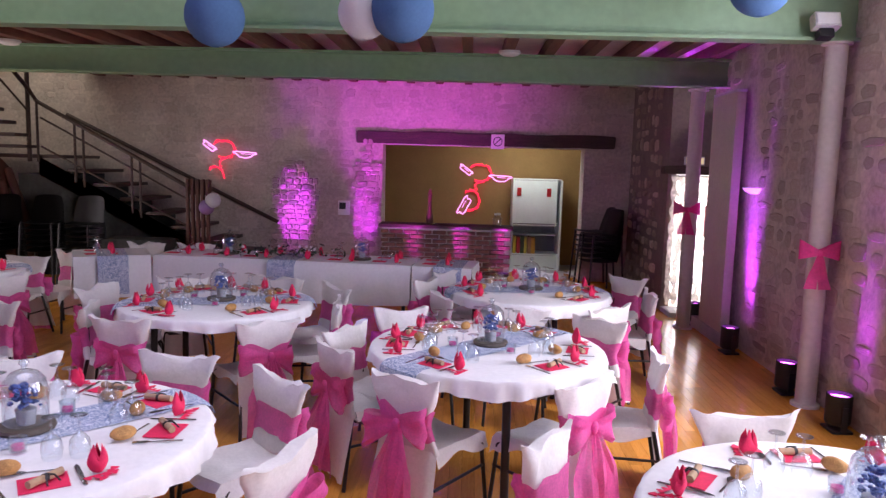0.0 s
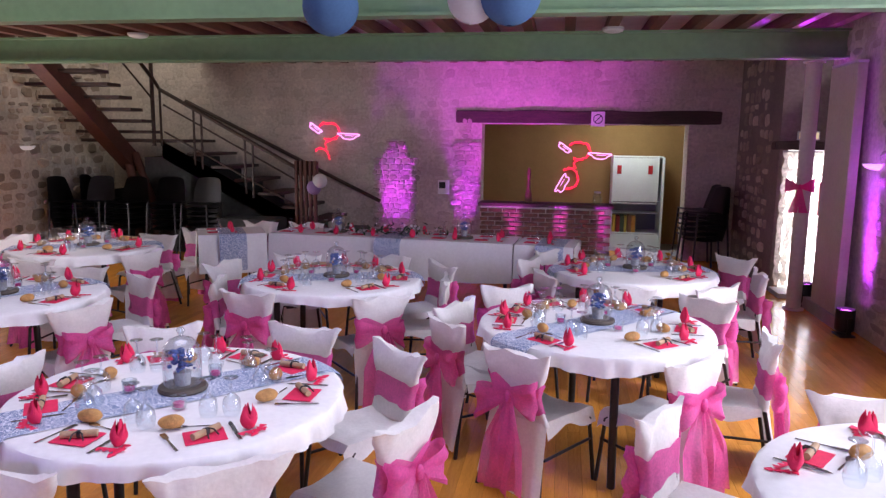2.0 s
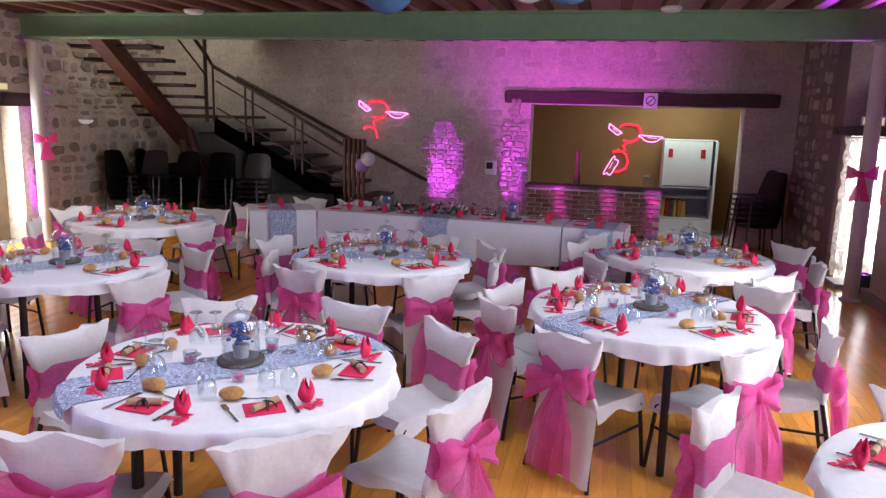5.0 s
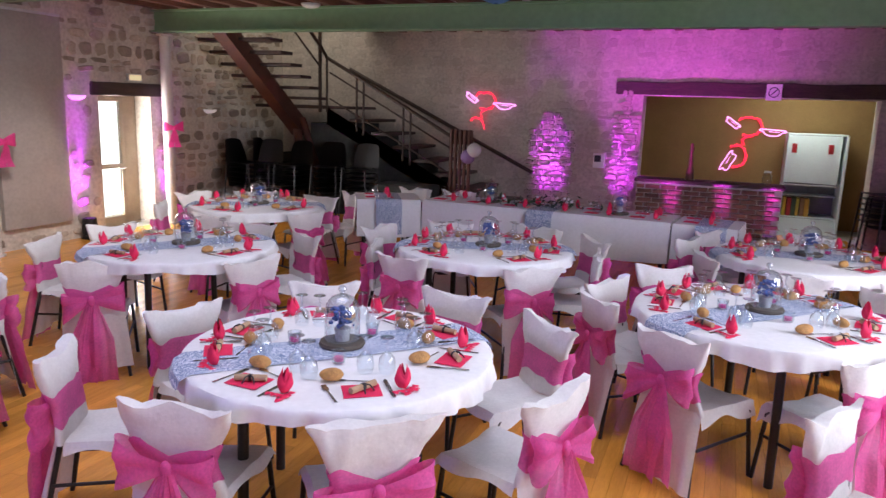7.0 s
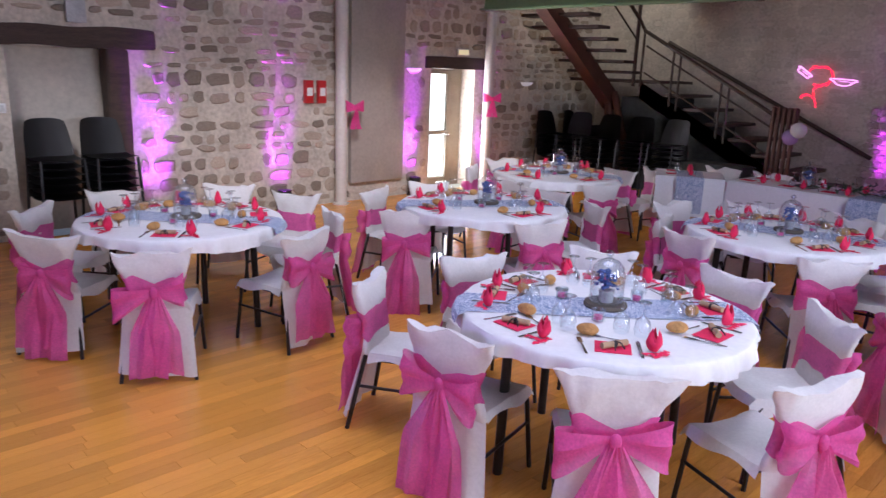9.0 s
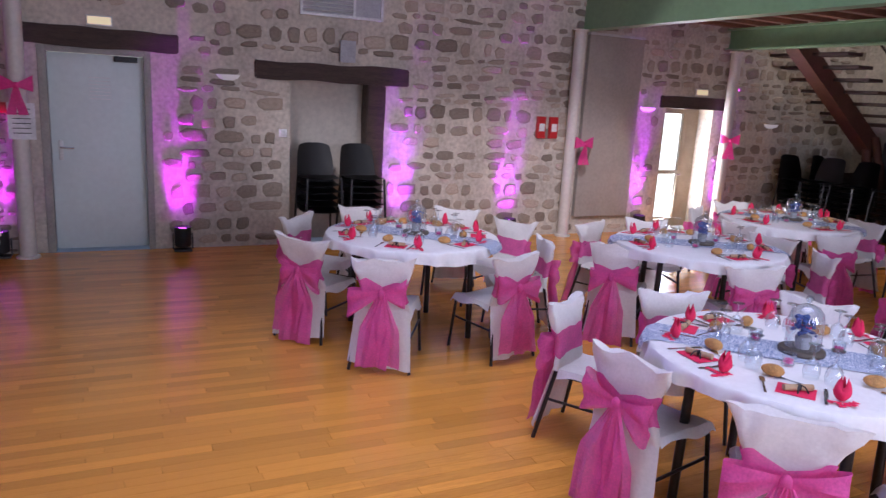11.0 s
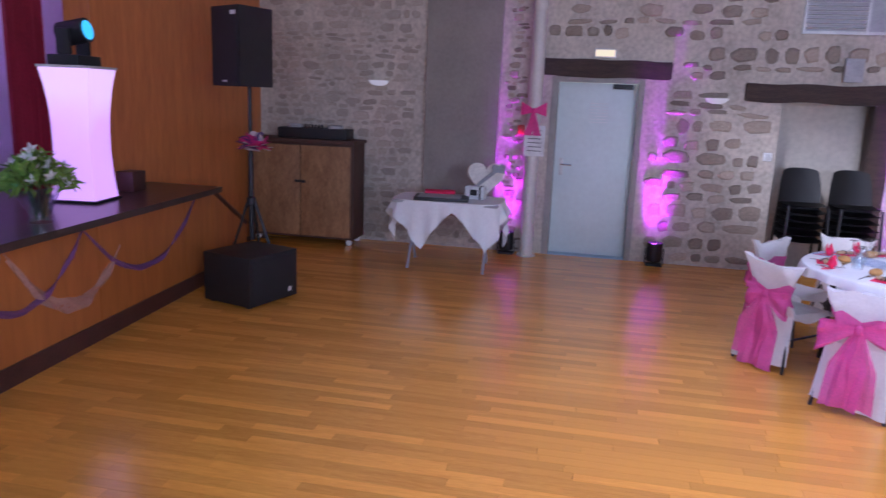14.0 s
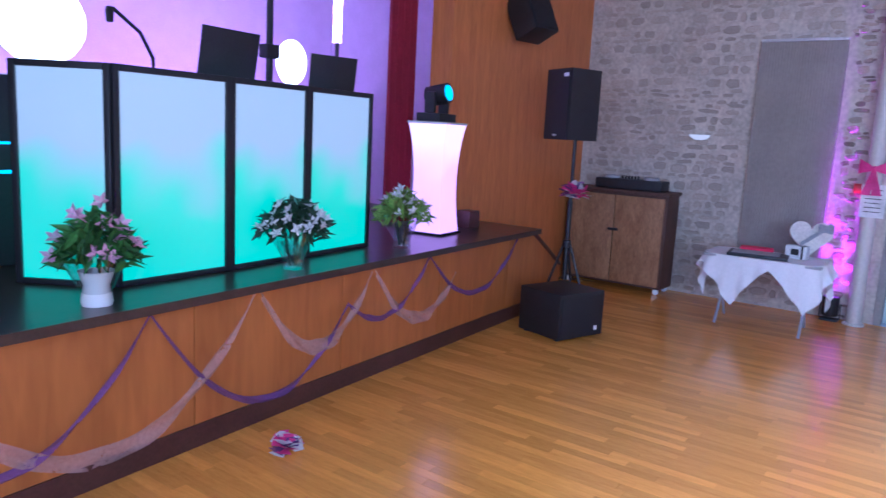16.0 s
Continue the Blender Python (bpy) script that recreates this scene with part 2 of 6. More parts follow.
M = dict(
    plaster=mat("plaster", (0.56, 0.51, 0.43), 0.9, var=0.1, scale=2, bump=0.3, bscale=30),
    mortar=mat("lime_mortar", (0.58, 0.52, 0.43), 0.95, var=0.18, scale=2.5, bump=0.5, bscale=22),
    stone=mat("wall_stone", (0.46, 0.385, 0.30), 0.9, var=0.2, scale=9, bump=0.6, bscale=40, rnd=0.45, alt=(0.27, 0.215, 0.165)),
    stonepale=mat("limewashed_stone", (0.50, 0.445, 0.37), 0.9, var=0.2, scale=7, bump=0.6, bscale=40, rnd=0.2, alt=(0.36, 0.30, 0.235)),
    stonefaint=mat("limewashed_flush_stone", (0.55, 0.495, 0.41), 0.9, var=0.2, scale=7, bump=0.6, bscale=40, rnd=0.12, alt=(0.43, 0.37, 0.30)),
    # dark base colour carries the shade of the unlit doorway corner
    alcove=mat("shade_darkened_wall", (0.20, 0.155, 0.135), 0.9, var=0.15, scale=3, bump=0.4, bscale=30),
    oak=wood_mat("parquet_oak", (0.81, 0.37, 0.055), (0.62, 0.255, 0.034), 0.26, (14, 1.2, 14), 2.2, rnd=0.20, coat=0.3, bump=0.04),
    subfloor=mat("subfloor", (0.12, 0.06, 0.03), 0.8),
    green=mat("green_steel_paint", (0.22, 0.36, 0.20), 0.5, var=0.07, scale=1.5, bump=0.05),
    joist=wood_mat("joist_wood", (0.20, 0.085, 0.05), (0.10, 0.04, 0.025), 0.7, (10, 1, 10), 2),
    ceilwhite=mat("ceiling_board", (0.82, 0.78, 0.74), 0.9, var=0.08),
    ceiling=mat("hall_ceiling", (0.6, 0.56, 0.5), 0.9, var=0.08),
    oldbeam=wood_mat("old_oak_beam", (0.075, 0.045, 0.032), (0.03, 0.018, 0.014), 0.75, (8, 1, 8), 3, bump=0.5),
    oldbeamx=wood_mat("old_oak_beam_x", (0.075, 0.045, 0.032), (0.03, 0.018, 0.014), 0.75, (1, 8, 8), 3, bump=0.5),
    post=mat("white_post_paint", (0.62, 0.58, 0.53), 0.45, var=0.07, scale=3),
    door=mat("grey_door_paint", (0.64, 0.72, 0.71), 0.45, var=0.04, scale=2),
    frame=mat("door_frame_paint", (0.33, 0.31, 0.28), 0.6),
    panel=mat("acoustic_panel_fabric", (0.36, 0.32, 0.28), 0.95, var=0.08, scale=3, bump=0.3, bscale=180),
    panelw=mat("pale_acoustic_panel", (0.62, 0.55, 0.50), 0.9, var=0.06, scale=3, bump=0.2, bscale=150),
    cover=mat("white_fleece_cover", (0.87, 0.86, 0.84), 0.95, var=0.05, scale=7, bump=0.45, bscale=17, trans=0.22, clear=0.05),
    cloth=mat("white_tablecloth", (0.80, 0.80, 0.80), 0.85, var=0.04, scale=4, bump=0.25, bscale=14),
    pink=mat("pink_organza", (0.95, 0.15, 0.49), 0.65, var=0.14, scale=9, trans=0.34, clear=0.2),
    bowpink=mat("hot_pink_ribbon", (0.90, 0.07, 0.34), 0.6, trans=0.35, clear=0.1),
    red=mat("crimson_paper_napkin", (0.80, 0.022, 0.10), 0.8, var=0.1, scale=20),
    steel_dark=mat("dark_tube_steel", (0.030, 0.024, 0.022), 0.4, metal=0.3),
    chrome=mat("steel_cutlery", (0.55, 0.55, 0.56), 0.25, metal=1.0, var=0.04),
    black=mat("black_plastic", (0.015, 0.015, 0.017), 0.5, var=0.2),
    grille=mat("black_speaker_grille", (0.012, 0.012, 0.014), 0.65, bump=0.6, bscale=220),
    bread=mat("bread_crust", (0.58, 0.30, 0.09), 0.7, var=0.25, scale=25, bump=0.3, bscale=60),
    kraft=mat("kraft_scroll", (0.50, 0.34, 0.20), 0.8),
    glass=glass_mat("clear_glass"),
    lace=lace_mat(),
    slate=mat("wood_slice", (0.10, 0.08, 0.06), 0.7, var=0.2, scale=30),
    pot=mat("grey_pot", (0.33, 0.34, 0.36), 0.8),
    blueflower=mat("blue_petals", (0.10, 0.17, 0.42), 0.8, rnd=0.4, alt=(0.05, 0.09, 0.28)),
    stageface=wood_mat("stage_plywood", (0.47, 0.16, 0.03), (0.31, 0.095, 0.018), 0.42, (1.5, 1.5, 0.25), 1.6, bump=0.05, coat=0.15),
    proscen=wood_mat("proscenium_wood", (0.62, 0.22, 0.055), (0.42, 0.135, 0.033), 0.45, (6, 6, 0.6), 1.6, bump=0.05),
    stagedark=mat("dark_stage_trim", (0.075, 0.028, 0.022), 0.4, var=0.2),
    stagetop=mat("dark_stage_deck", (0.055, 0.035, 0.03), 0.28, var=0.2),
    lilac=mat("lilac_backdrop", (0.62, 0.55, 0.66), 0.9, var=0.05),
    redcurtain=mat("red_stage_curtain", (0.30, 0.012, 0.03), 0.85, trans=0.1),
    cabwood=wood_mat("cabinet_pine", (0.38, 0.205, 0.085), (0.17, 0.08, 0.032), 0.55, (5, 5, 1.5), 2.6),
    cabdark=wood_mat("cabinet_dark_wood", (0.10, 0.045, 0.028), (0.05, 0.024, 0.016), 0.6, (8, 8, 1), 2.2),
    brick=mat("red_brick", (0.22, 0.10, 0.065), 0.9, var=0.25, scale=18, bump=0.4, bscale=70, rnd=0.35),
    brickmortar=mat("brick_mortar", (0.80, 0.75, 0.68), 0.95, bump=0.4),
    mustard=mat("mustard_wall_paint", (0.28, 0.165, 0.055), 0.8, var=0.06),
    fridge=mat("white_enamel", (0.78, 0.88, 0.84), 0.35, var=0.03),
    stair=mat("rust_brown_steel", (0.12, 0.045, 0.028), 0.55, var=0.2, scale=5),
    tread=wood_mat("dark_stair_tread", (0.07, 0.04, 0.03), (0.035, 0.02, 0.016), 0.6, (1, 8, 8), 2),
    rail=mat("dark_handrail", (0.055, 0.032, 0.022), 0.5),
    # the sheeted pile, and the shade under the stair put in as colour
    dark=mat("tarpaulin_and_stair_shade", (0.042, 0.044, 0.040), 0.85, var=0.3, scale=2, bump=0.3, bscale=8),
    stack=mat("black_shell_chair", (0.022, 0.020, 0.019), 0.42, var=0.1),
    paper=mat("white_paper", (0.75, 0.75, 0.74), 0.8),
    lblue=mat("blue_paper_lantern", (0.10, 0.22, 0.42), 0.85, trans=0.35, var=0.06),
    lilacball=mat("lilac_paper", (0.42, 0.28, 0.55), 0.85, trans=0.3, var=0.06),
    lwhite=mat("white_paper_lantern", (0.80, 0.80, 0.80), 0.85, trans=0.35, var=0.03),
    leaf=mat("bouquet_leaves", (0.07, 0.20, 0.03), 0.6, rnd=0.5, alt=(0.03, 0.09, 0.02), trans=0.2),
    leaflime=mat("lime_green_leaves", (0.30, 0.42, 0.08), 0.6, rnd=0.4, alt=(0.13, 0.24, 0.04), trans=0.25),
    leafdark=mat("dark_foliage", (0.03, 0.075, 0.03), 0.6, rnd=0.5, alt=(0.015, 0.04, 0.02)),
    petalw=mat("white_petals", (0.8, 0.78, 0.78), 0.7, rnd=0.15, trans=0.2),
    petalp=mat("pink_petals", (0.78, 0.42, 0.60), 0.7, rnd=0.25, trans=0.2),
    cello=glass_mat("cellophane", (0.9, 0.93, 0.95)),
    swagp=mat("purple_tulle", (0.22, 0.10, 0.36), 0.9, trans=0.3, clear=0.35),
    swagw=mat("pale_pink_tulle", (0.85, 0.60, 0.58), 0.9, trans=0.3, clear=0.62),
    sheer=mat("silver_sequin_curtain", (0.75, 0.70, 0.64), 0.35, metal=0.25, var=0.3, scale=30, bump=0.8, bscale=45, trans=0.35),
    redext=mat("red_extinguisher", (0.5, 0.02, 0.02), 0.4),
    grey=mat("grey_metal", (0.4, 0.4, 0.41), 0.5),
    alu=mat("white_aluminium", (0.6, 0.6, 0.58), 0.4, metal=0.2),
    ground=mat("outside_paving", (0.5, 0.48, 0.42), 0.9, var=0.15, scale=1),
    winframe=mat("window_frame_wood", (0.36, 0.30, 0.22), 0.6),
    sign=mat("sign_face", (0.78, 0.78, 0.74), 0.6, var=0.03),
)
M["uvlens"] = glow("uplight_lens", (0.75, 0.12, 1.0), 12)
M["exit"] = glow("exit_sign_face", (0.9, 0.75, 0.4), 0.8)
M["sconce"] = glow("sconce_shade", (0.85, 0.8, 0.75), 0.35)
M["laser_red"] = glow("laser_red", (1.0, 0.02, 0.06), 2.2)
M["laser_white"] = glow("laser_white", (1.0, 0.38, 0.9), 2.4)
M["moon"] = glow("white_globe_lamp", (0.95, 0.97, 1.0), 3)
M["outside"] = glow("bright_outdoors", (1.0, 0.98, 0.84), 4.5)
M["tube"] = glow("magenta_light_tube", (1.0, 0.6, 1.0), 5)
M["screenblue"] = glow("cyan_screen", (0.1, 0.6, 0.9), 0.9)


def led_panel_mat(name, top, low, strength):
    m = glow(name, top, strength)
    N, L = m.node_tree.nodes, m.node_tree.links
    tc, sp, mr, mx, no = N.new("ShaderNodeTexCoord"), N.new("ShaderNodeSeparateXYZ"), N.new("ShaderNodeMapRange"), N.new("ShaderNodeMix"), N.new("ShaderNodeTexNoise")
    mx.data_type = "RGBA"
    no.inputs["Scale"].default_value, no.inputs["Detail"].default_value = 1.9, 1
    ad = N.new("ShaderNodeVectorMath")
    ad.operation = "MULTIPLY_ADD"
    ad.inputs[1].default_value = (0.5, 0.5, 1.1)
    L.new(no.outputs["Color"], ad.inputs[0]), L.new(tc.outputs["Object"], ad.inputs[2])
    L.new(tc.outputs["Object"], no.inputs["Vector"]), L.new(ad.outputs[0], sp.inputs[0])
    mr.inputs["From Min"].default_value, mr.inputs["From Max"].default_value = 1.36, 1.02
    L.new(sp.outputs["Z"], mr.inputs["Value"]), L.new(mr.outputs[0], mx.inputs[0])
    mx.inputs[6].default_value, mx.inputs[7].default_value = (*top, 1), (*low, 1)
    L.new(mx.outputs[2], N["Principled BSDF"].inputs["Emission Color"])
    return m


M["led"] = led_panel_mat("led_panel_face", (0.46, 0.54, 0.54), (0.02, 0.80, 0.38), 0.45)
M["pillarled"] = led_panel_mat("led_pillar_face", (1.0, 0.66, 1.0), (0.9, 0.45, 1.0), 0.72)


# ---- mesh helpers ----
def box(bm, x0, x1, y0, y1, z0, z1, bevel=0.0):
    r = bmesh.ops.create_cube(bm, size=1, matrix=Matrix.Translation(((x0 + x1) / 2, (y0 + y1) / 2, (z0 + z1) / 2)) @ Matrix.Diagonal((x1 - x0, y1 - y0, z1 - z0, 1)))
    if bevel:
        es = {e for v in r["verts"] for e in v.link_edges}
        bmesh.ops.bevel(bm, geom=list(es), offset=bevel, segments=2, affect="EDGES", profile=0.6)
    return bm


def tube(bm, pts, r, seg=8, r1=None, closed=False):
    pts = [Vector(p) for p in pts]
    n, rings = len(pts), []
    for i, p in enumerate(pts):
        a = pts[(i - 1) % n] if closed or i > 0 else p
        b = pts[(i + 1) % n] if closed or i < n - 1 else p
        d = (b - a).normalized()
        u = d.cross(Vector((0, 0, 1)))
        if u.length < 0.05:
            u = d.cross(Vector((1, 0, 0)))
        u.normalize()
        w = u.cross(d)
        rr = r if r1 is None else r + (r1 - r) * i / (n - 1)
        rings.append([bm.verts.new(p + u * rr * math.cos(t) + w * rr * math.sin(t)) for t in (2 * math.pi * k / seg for k in range(seg))])
    for i in range(n if closed else n - 1):
        A, B = rings[i], rings[(i + 1) % n]
        for k in range(seg):
            bm.faces.new((A[k], A[(k + 1) % seg], B[(k + 1) % seg], B[k]))
    if not closed:
        bm.faces.new(rings[0][::-1]), bm.faces.new(rings[-1])
    return bm


def lathe(bm, prof, seg=24, c=(0, 0, 0), wob=None):
    rings = []
    for r, z in prof:
        if r < 1e-5:
            rings.append([bm.verts.new((c[0], c[1], c[2] + z))])
        else:
            rings.append([bm.verts.new((c[0] + r * (wob(k / seg, z) if wob else 1) * math.cos(2 * math.pi * k / seg), c[1] + r * (wob(k / seg, z) if wob else 1) * math.sin(2 * math.pi * k / seg), c[2] + z)) for k in range(seg)])
    for A, B in zip(rings, rings[1:]):
        for k in range(seg):
            a, b = A[k % len(A)], A[(k + 1) % len(A)]
            d, e = B[k % len(B)], B[(k + 1) % len(B)]
            f = [v for i, v in enumerate((a, b, e, d)) if v not in (a, b, e, d)[:i]]
            if len(f) > 2:
                bm.faces.new(f)
    return bm


def sheet(bm, nu, nv, f):
    vs = [[bm.verts.new(f(i / nu, j / nv)) for j in range(nv + 1)] for i in range(nu + 1)]
    for i in range(nu):
        for j in range(nv):
            bm.faces.new((vs[i][j], vs[i + 1][j], vs[i + 1][j + 1], vs[i][j + 1]))
    return bm


def ball(bm, c, r, sub=1, squash=(1, 1, 1)):
    bmesh.ops.create_icosphere(bm, subdivisions=sub, radius=r, matrix=Matrix.Translation(c) @ Matrix.Diagonal((*squash, 1)))
    return bm


def mesh_of(name, bm, material, smooth=True):
    bmesh.ops.recalc_face_normals(bm, faces=bm.faces)
    me = bpy.data.meshes.new(name)
    bm.to_mesh(me)
    bm.free()
    me.materials.append(material)
    if smooth:
        me.shade_smooth()
        me.set_sharp_from_angle(angle=radians(42))
    return me


def part(name, bm, material, parent=None, label="", smooth=True):
    ob = new(name, mesh_of(name, bm, material, smooth))
    ob.parent = parent
    if label:
        ob["label"] = label
    return ob


def thing(name, label, category, m=None, group="", kind=""):
    ob = new(name)
    ob.empty_display_size = 0.1
    if m:
        ob.matrix_basis = m
    return tagged(ob, label, category, group, kind)


def solo(name, bm, material, label, category, m=None, group="", kind="", smooth=True):
    ob = part(name, bm, material, None, "", smooth)
    if m:
        ob.matrix_basis = m
    return tagged(ob, label, category, group, kind)


def structure(name, bm, material, label, smooth=False):
    return tagged(part(name, bm, material, None, "", smooth), label, name.split("_")[0], kind="structure")


B = bmesh.new


# ---- the large structure ----
def wall_boxes(bm, along, a0, a1, t0, t1, z0, z1, holes):
    """A wall along x or y, from a0 to a1, thickness t0 to t1, with holes (a, b, za, zb) through it."""
    def put(p, q, za, zb):
        if q - p > 1e-4 and zb - za > 1e-4:
            box(bm, *((p, q, t0, t1) if along == "x" else (t0, t1, p, q)), za, zb)
    at = a0
    for p, q, za, zb in sorted(holes):
        put(at, p, z0, z1), put(p, q, z0, za), put(p, q, zb, z1)
        at = q
    put(at, a1, z0, z1)
    return bm


HOLES_L = [(-0.80, 0.22, 0, 2.05), (1.65, 2.77, 0, 1.85), (7.02, 7.92, 0, 1.78)]
HOLES_R = [(a, b, 0.9, 3.1) for a, b in WINDOWS]
YE, XE = 8.42, 2.56                         # end of the east wall, inner corner of the door alcove
HOLES_F = [(-1.22, 1.86, 0, 2.02)]
wall_left = structure("wall_west", wall_boxes(B(), "y", YS, YF + 0.4, XL - 0.4, XL, 0, ZT, HOLES_L), M["mortar"], "rubble stone wall with pale lime mortar")
wall_right = structure("wall_east", wall_boxes(B(), "y", -7.2, YE, XR, XR + 0.4, 0, ZT, HOLES_R), M["mortar"], "rubble stone wall with pale lime mortar")
# both walls at the doorway have the corner's shade in their colour
wall_corner = structure("wall_northeast", box(B(), XE, XE + 0.16, 9.25, YF, 0, ZM), M["alcove"], "stone wall darkened for shade beside the far doorway")
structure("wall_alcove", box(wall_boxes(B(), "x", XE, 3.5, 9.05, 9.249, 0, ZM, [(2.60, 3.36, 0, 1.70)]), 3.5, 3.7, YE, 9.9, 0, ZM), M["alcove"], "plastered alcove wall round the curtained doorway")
wall_far = structure("wall_north", wall_boxes(B(), "x", XL, XR, YF, YF + 0.4, 0, ZT, HOLES_F), M["mortar"], "stone wall with a wide serving opening")
structure("wall_kitchen", box(box(box(B(), -1.8, 2.6, 12.9, 13.0, 0, 2.6), -1.9, -1.8, YF + 0.4, 13.0, 0, 2.6), 2.6, 2.7, YF + 0.4, 13.0, 0, 2.6), M["mustard"], "mustard painted kitchen walls")
structure("ceiling_kitchen", box(B(), -1.9, 2.7, YF + 0.4, 13.0, 2.6, 2.7), M["ceilwhite"], "kitchen ceiling")
structure("floor_kitchen", box(B(), -1.9, 2.7, YF, 13.0, -0.2, -0.004), M["grey"], "grey kitchen floor")
structure("wall_niche", box(B(), XL - 0.42, XL - 0.3, 1.6, 2.82, 0, 1.9), M["plaster"], "plastered back of a shallow niche")
structure("subfloor", box(B(), XL, XR, -7.2, YF, -0.2, -0.014), M["subfloor"], "dark floor under the parquet")
bm = B()
sx0, sx1, sy0, sy1 = FILL_OPENING
for a in ((XL - 0.4, sx0, -7.2, YB2 + 0.1), (sx1, XR + 0.4, -7.2, YB2 + 0.1), (sx0, sx1, -7.2, sy0), (sx0, sx1, sy1, YB2 + 0.1)):
    box(bm, *a, ZT, ZT + 0.2)
structure("ceiling_hall", bm, M["ceiling"], "plain plaster hall ceiling")
wx0, wx1, wy0, wy1 = STAIRWELL
structure("ceiling_mezzanine", box(box(B(), XL, XR, YB2 + 0.05, wy0, ZM + 0.12, ZM + 0.2), wx1, XR, wy0, YF, ZM + 0.12, ZM + 0.2), M["ceilwhite"], "pale boards between the ceiling joists")
structure("ceiling_upper", box(B(), XL - 0.4, XR + 0.4, YB2 + 0.1, YF + 0.4, ZT, ZT + 0.2), M["ceiling"], "plain plaster ceiling over the mezzanine")
structure("wall_parapet", box(B(), XL, XR, YB2 + 0.02, YB2 + 0.12, ZM + 0.2, ZT), M["plaster"], "plain wall over the mezzanine edge")
bm = B()
n = 24
for i in range(n):
    x = XL + 0.2 + i * (XR - XL - 0.4) / (n - 1)
    box(bm, x - 0.055, x + 0.055, YB2 + 0.06, wy0 if x < wx1 else YF, ZM, ZM + 0.118)
structure("ceiling_joists", bm, M["joist"], "row of red-brown wooden ceiling joists")

# stage walls
structure("wall_stage_side", box(B(), XL, -4.45, YS - 0.25, YS, 0, ZT), M["proscen"], "orange-brown wood panelled wall beside the stage")
structure("wall_stage_head", box(B(), -4.45, XR, YS - 0.25, YS, 3.5, ZT), M["proscen"], "wood panelled wall over the stage opening")
structure("wall_stage_back", box(B(), -5.6, XR, -7.2, -7.0, 0, ZT), M["lilac"], "pale lilac backdrop behind the stage")
structure("wall_stage_wing", box(B(), -5.6, -5.45, -7.0, YS - 0.25, 0, ZT), M["lilac"], "pale lilac wall in the stage wing")
structure("ceiling_stage", box(B(), -5.45, XR, -7.0, YS - 0.25, ZT - 0.1, ZT - 0.004), M["lilac"], "pale ceiling over the stage")

# bright outdoors behind the two doorways
structure("backdrop_1", box(B(), -9.6, -9.55, 5.5, 9.5, -0.2, 3.2), M["outside"], "overexposed bright outdoors")
structure("backdrop_2", box(B(), 2.73, 4.6, 10.3, 10.35, -0.2, 3.0), M["outside"], "overexposed bright outdoors")

# ground outside
structure("ground", box(B(), -60, 60, -60, 60, -0.4, -0.22), M["ground"], "pale paving outside the hall")


def steel_beam(name, y, z0, z1, label):
    bm = B()
    box(bm, XL, XR, y - 0.09, y + 0.09, z0, z0 + 0.022)
    box(bm, XL, XR, y - 0.09, y + 0.09, z1 - 0.022, z1)
    box(bm, XL, XR, y - 0.012, y + 0.012, z0 + 0.022, z1 - 0.022)
    return structure(name, bm, M["green"], label)


steel_beam("beam_1", YB1, 2.645, ZM - 0.002, "green painted steel beam under the joists")
steel_beam("beam_2", YB2, 2.70, 3.16, "green painted steel beam at the mezzanine edge")


def column(x, y, z1, r=0.06):
    bm = B()
    lathe(bm, [(0, 0), (r + 0.03, 0), (r + 0.03, 0.02), (r, 0.025), (r, z1 - 0.02), (r + 0.03, z1 - 0.015), (r + 0.03, z1), (0, z1)], 20)
    return solo("column", bm, M["post"], "white painted round steel post against the wall", "post", pose(x, y, 0), "steel posts", "structure")


for x, y, z in [(-7.32, -0.96, ZT), (-7.38, 5.36, 2.70), (-7.34, YB1, 2.62), (2.56, YB1, 2.62), (2.74, YB2, 2.70)]:
    column(x, y, z, 0.075)


def timber(name, x0, x1, y0, y1, z0, z1, material, seed):
    """A rough-hewn beam with an uneven outline."""
    bm = box(B(), x0, x1, y0, y1, z0, z1)
    longest = max(x1 - x0, y1 - y0)
    ax = 0 if x1 - x0 >= y1 - y0 else 1
    bmesh.ops.subdivide_edges(bm, edges=[e for e in bm.edges if e.calc_length() > longest * 0.9], cuts=14)
    for v in bm.verts:
        k = noise.noise_vector(v.co * 2.7 + Vector((seed, 0, 0))) * 0.022
        k[ax] *= 0.5
        v.co += k
    bmesh.ops.bevel(bm, geom=[e for e in bm.edges if len(e.link_faces) == 2 and e.calc_face_angle() > 1.0], offset=0.012, segments=2, affect="EDGES")
    return structure(name, bm, material, "rough dark oak lintel beam set in the wall", True)


timber("lintel_1", XL - 0.2, XL + 0.035, -0.92, 0.49, 2.05, 2.24, M["oldbeam"], 1)
timber("lintel_2", XL - 0.2, XL + 0.035, 1.26, 3.05, 1.85, 2.05, M["oldbeam"], 2)
timber("lintel_3", XL - 0.2, XL + 0.03, 6.90, 8.25, 1.78, 1.95, M["oldbeam"], 3)
timber("lintel_4", 2.50, 3.46, 9.02, 9.2, 1.70, 1.80, M["oldbeamx"], 4)
timber("lintel_5", -1.62, 2.3, YF - 0.06, YF + 0.2, 2.03, 2.22, M["oldbeamx"], 5)
timber("post_niche", XL - 0.2, XL + 0.015, 2.55, 2.77, 0.0, 1.85, M["oldbeam"], 6)


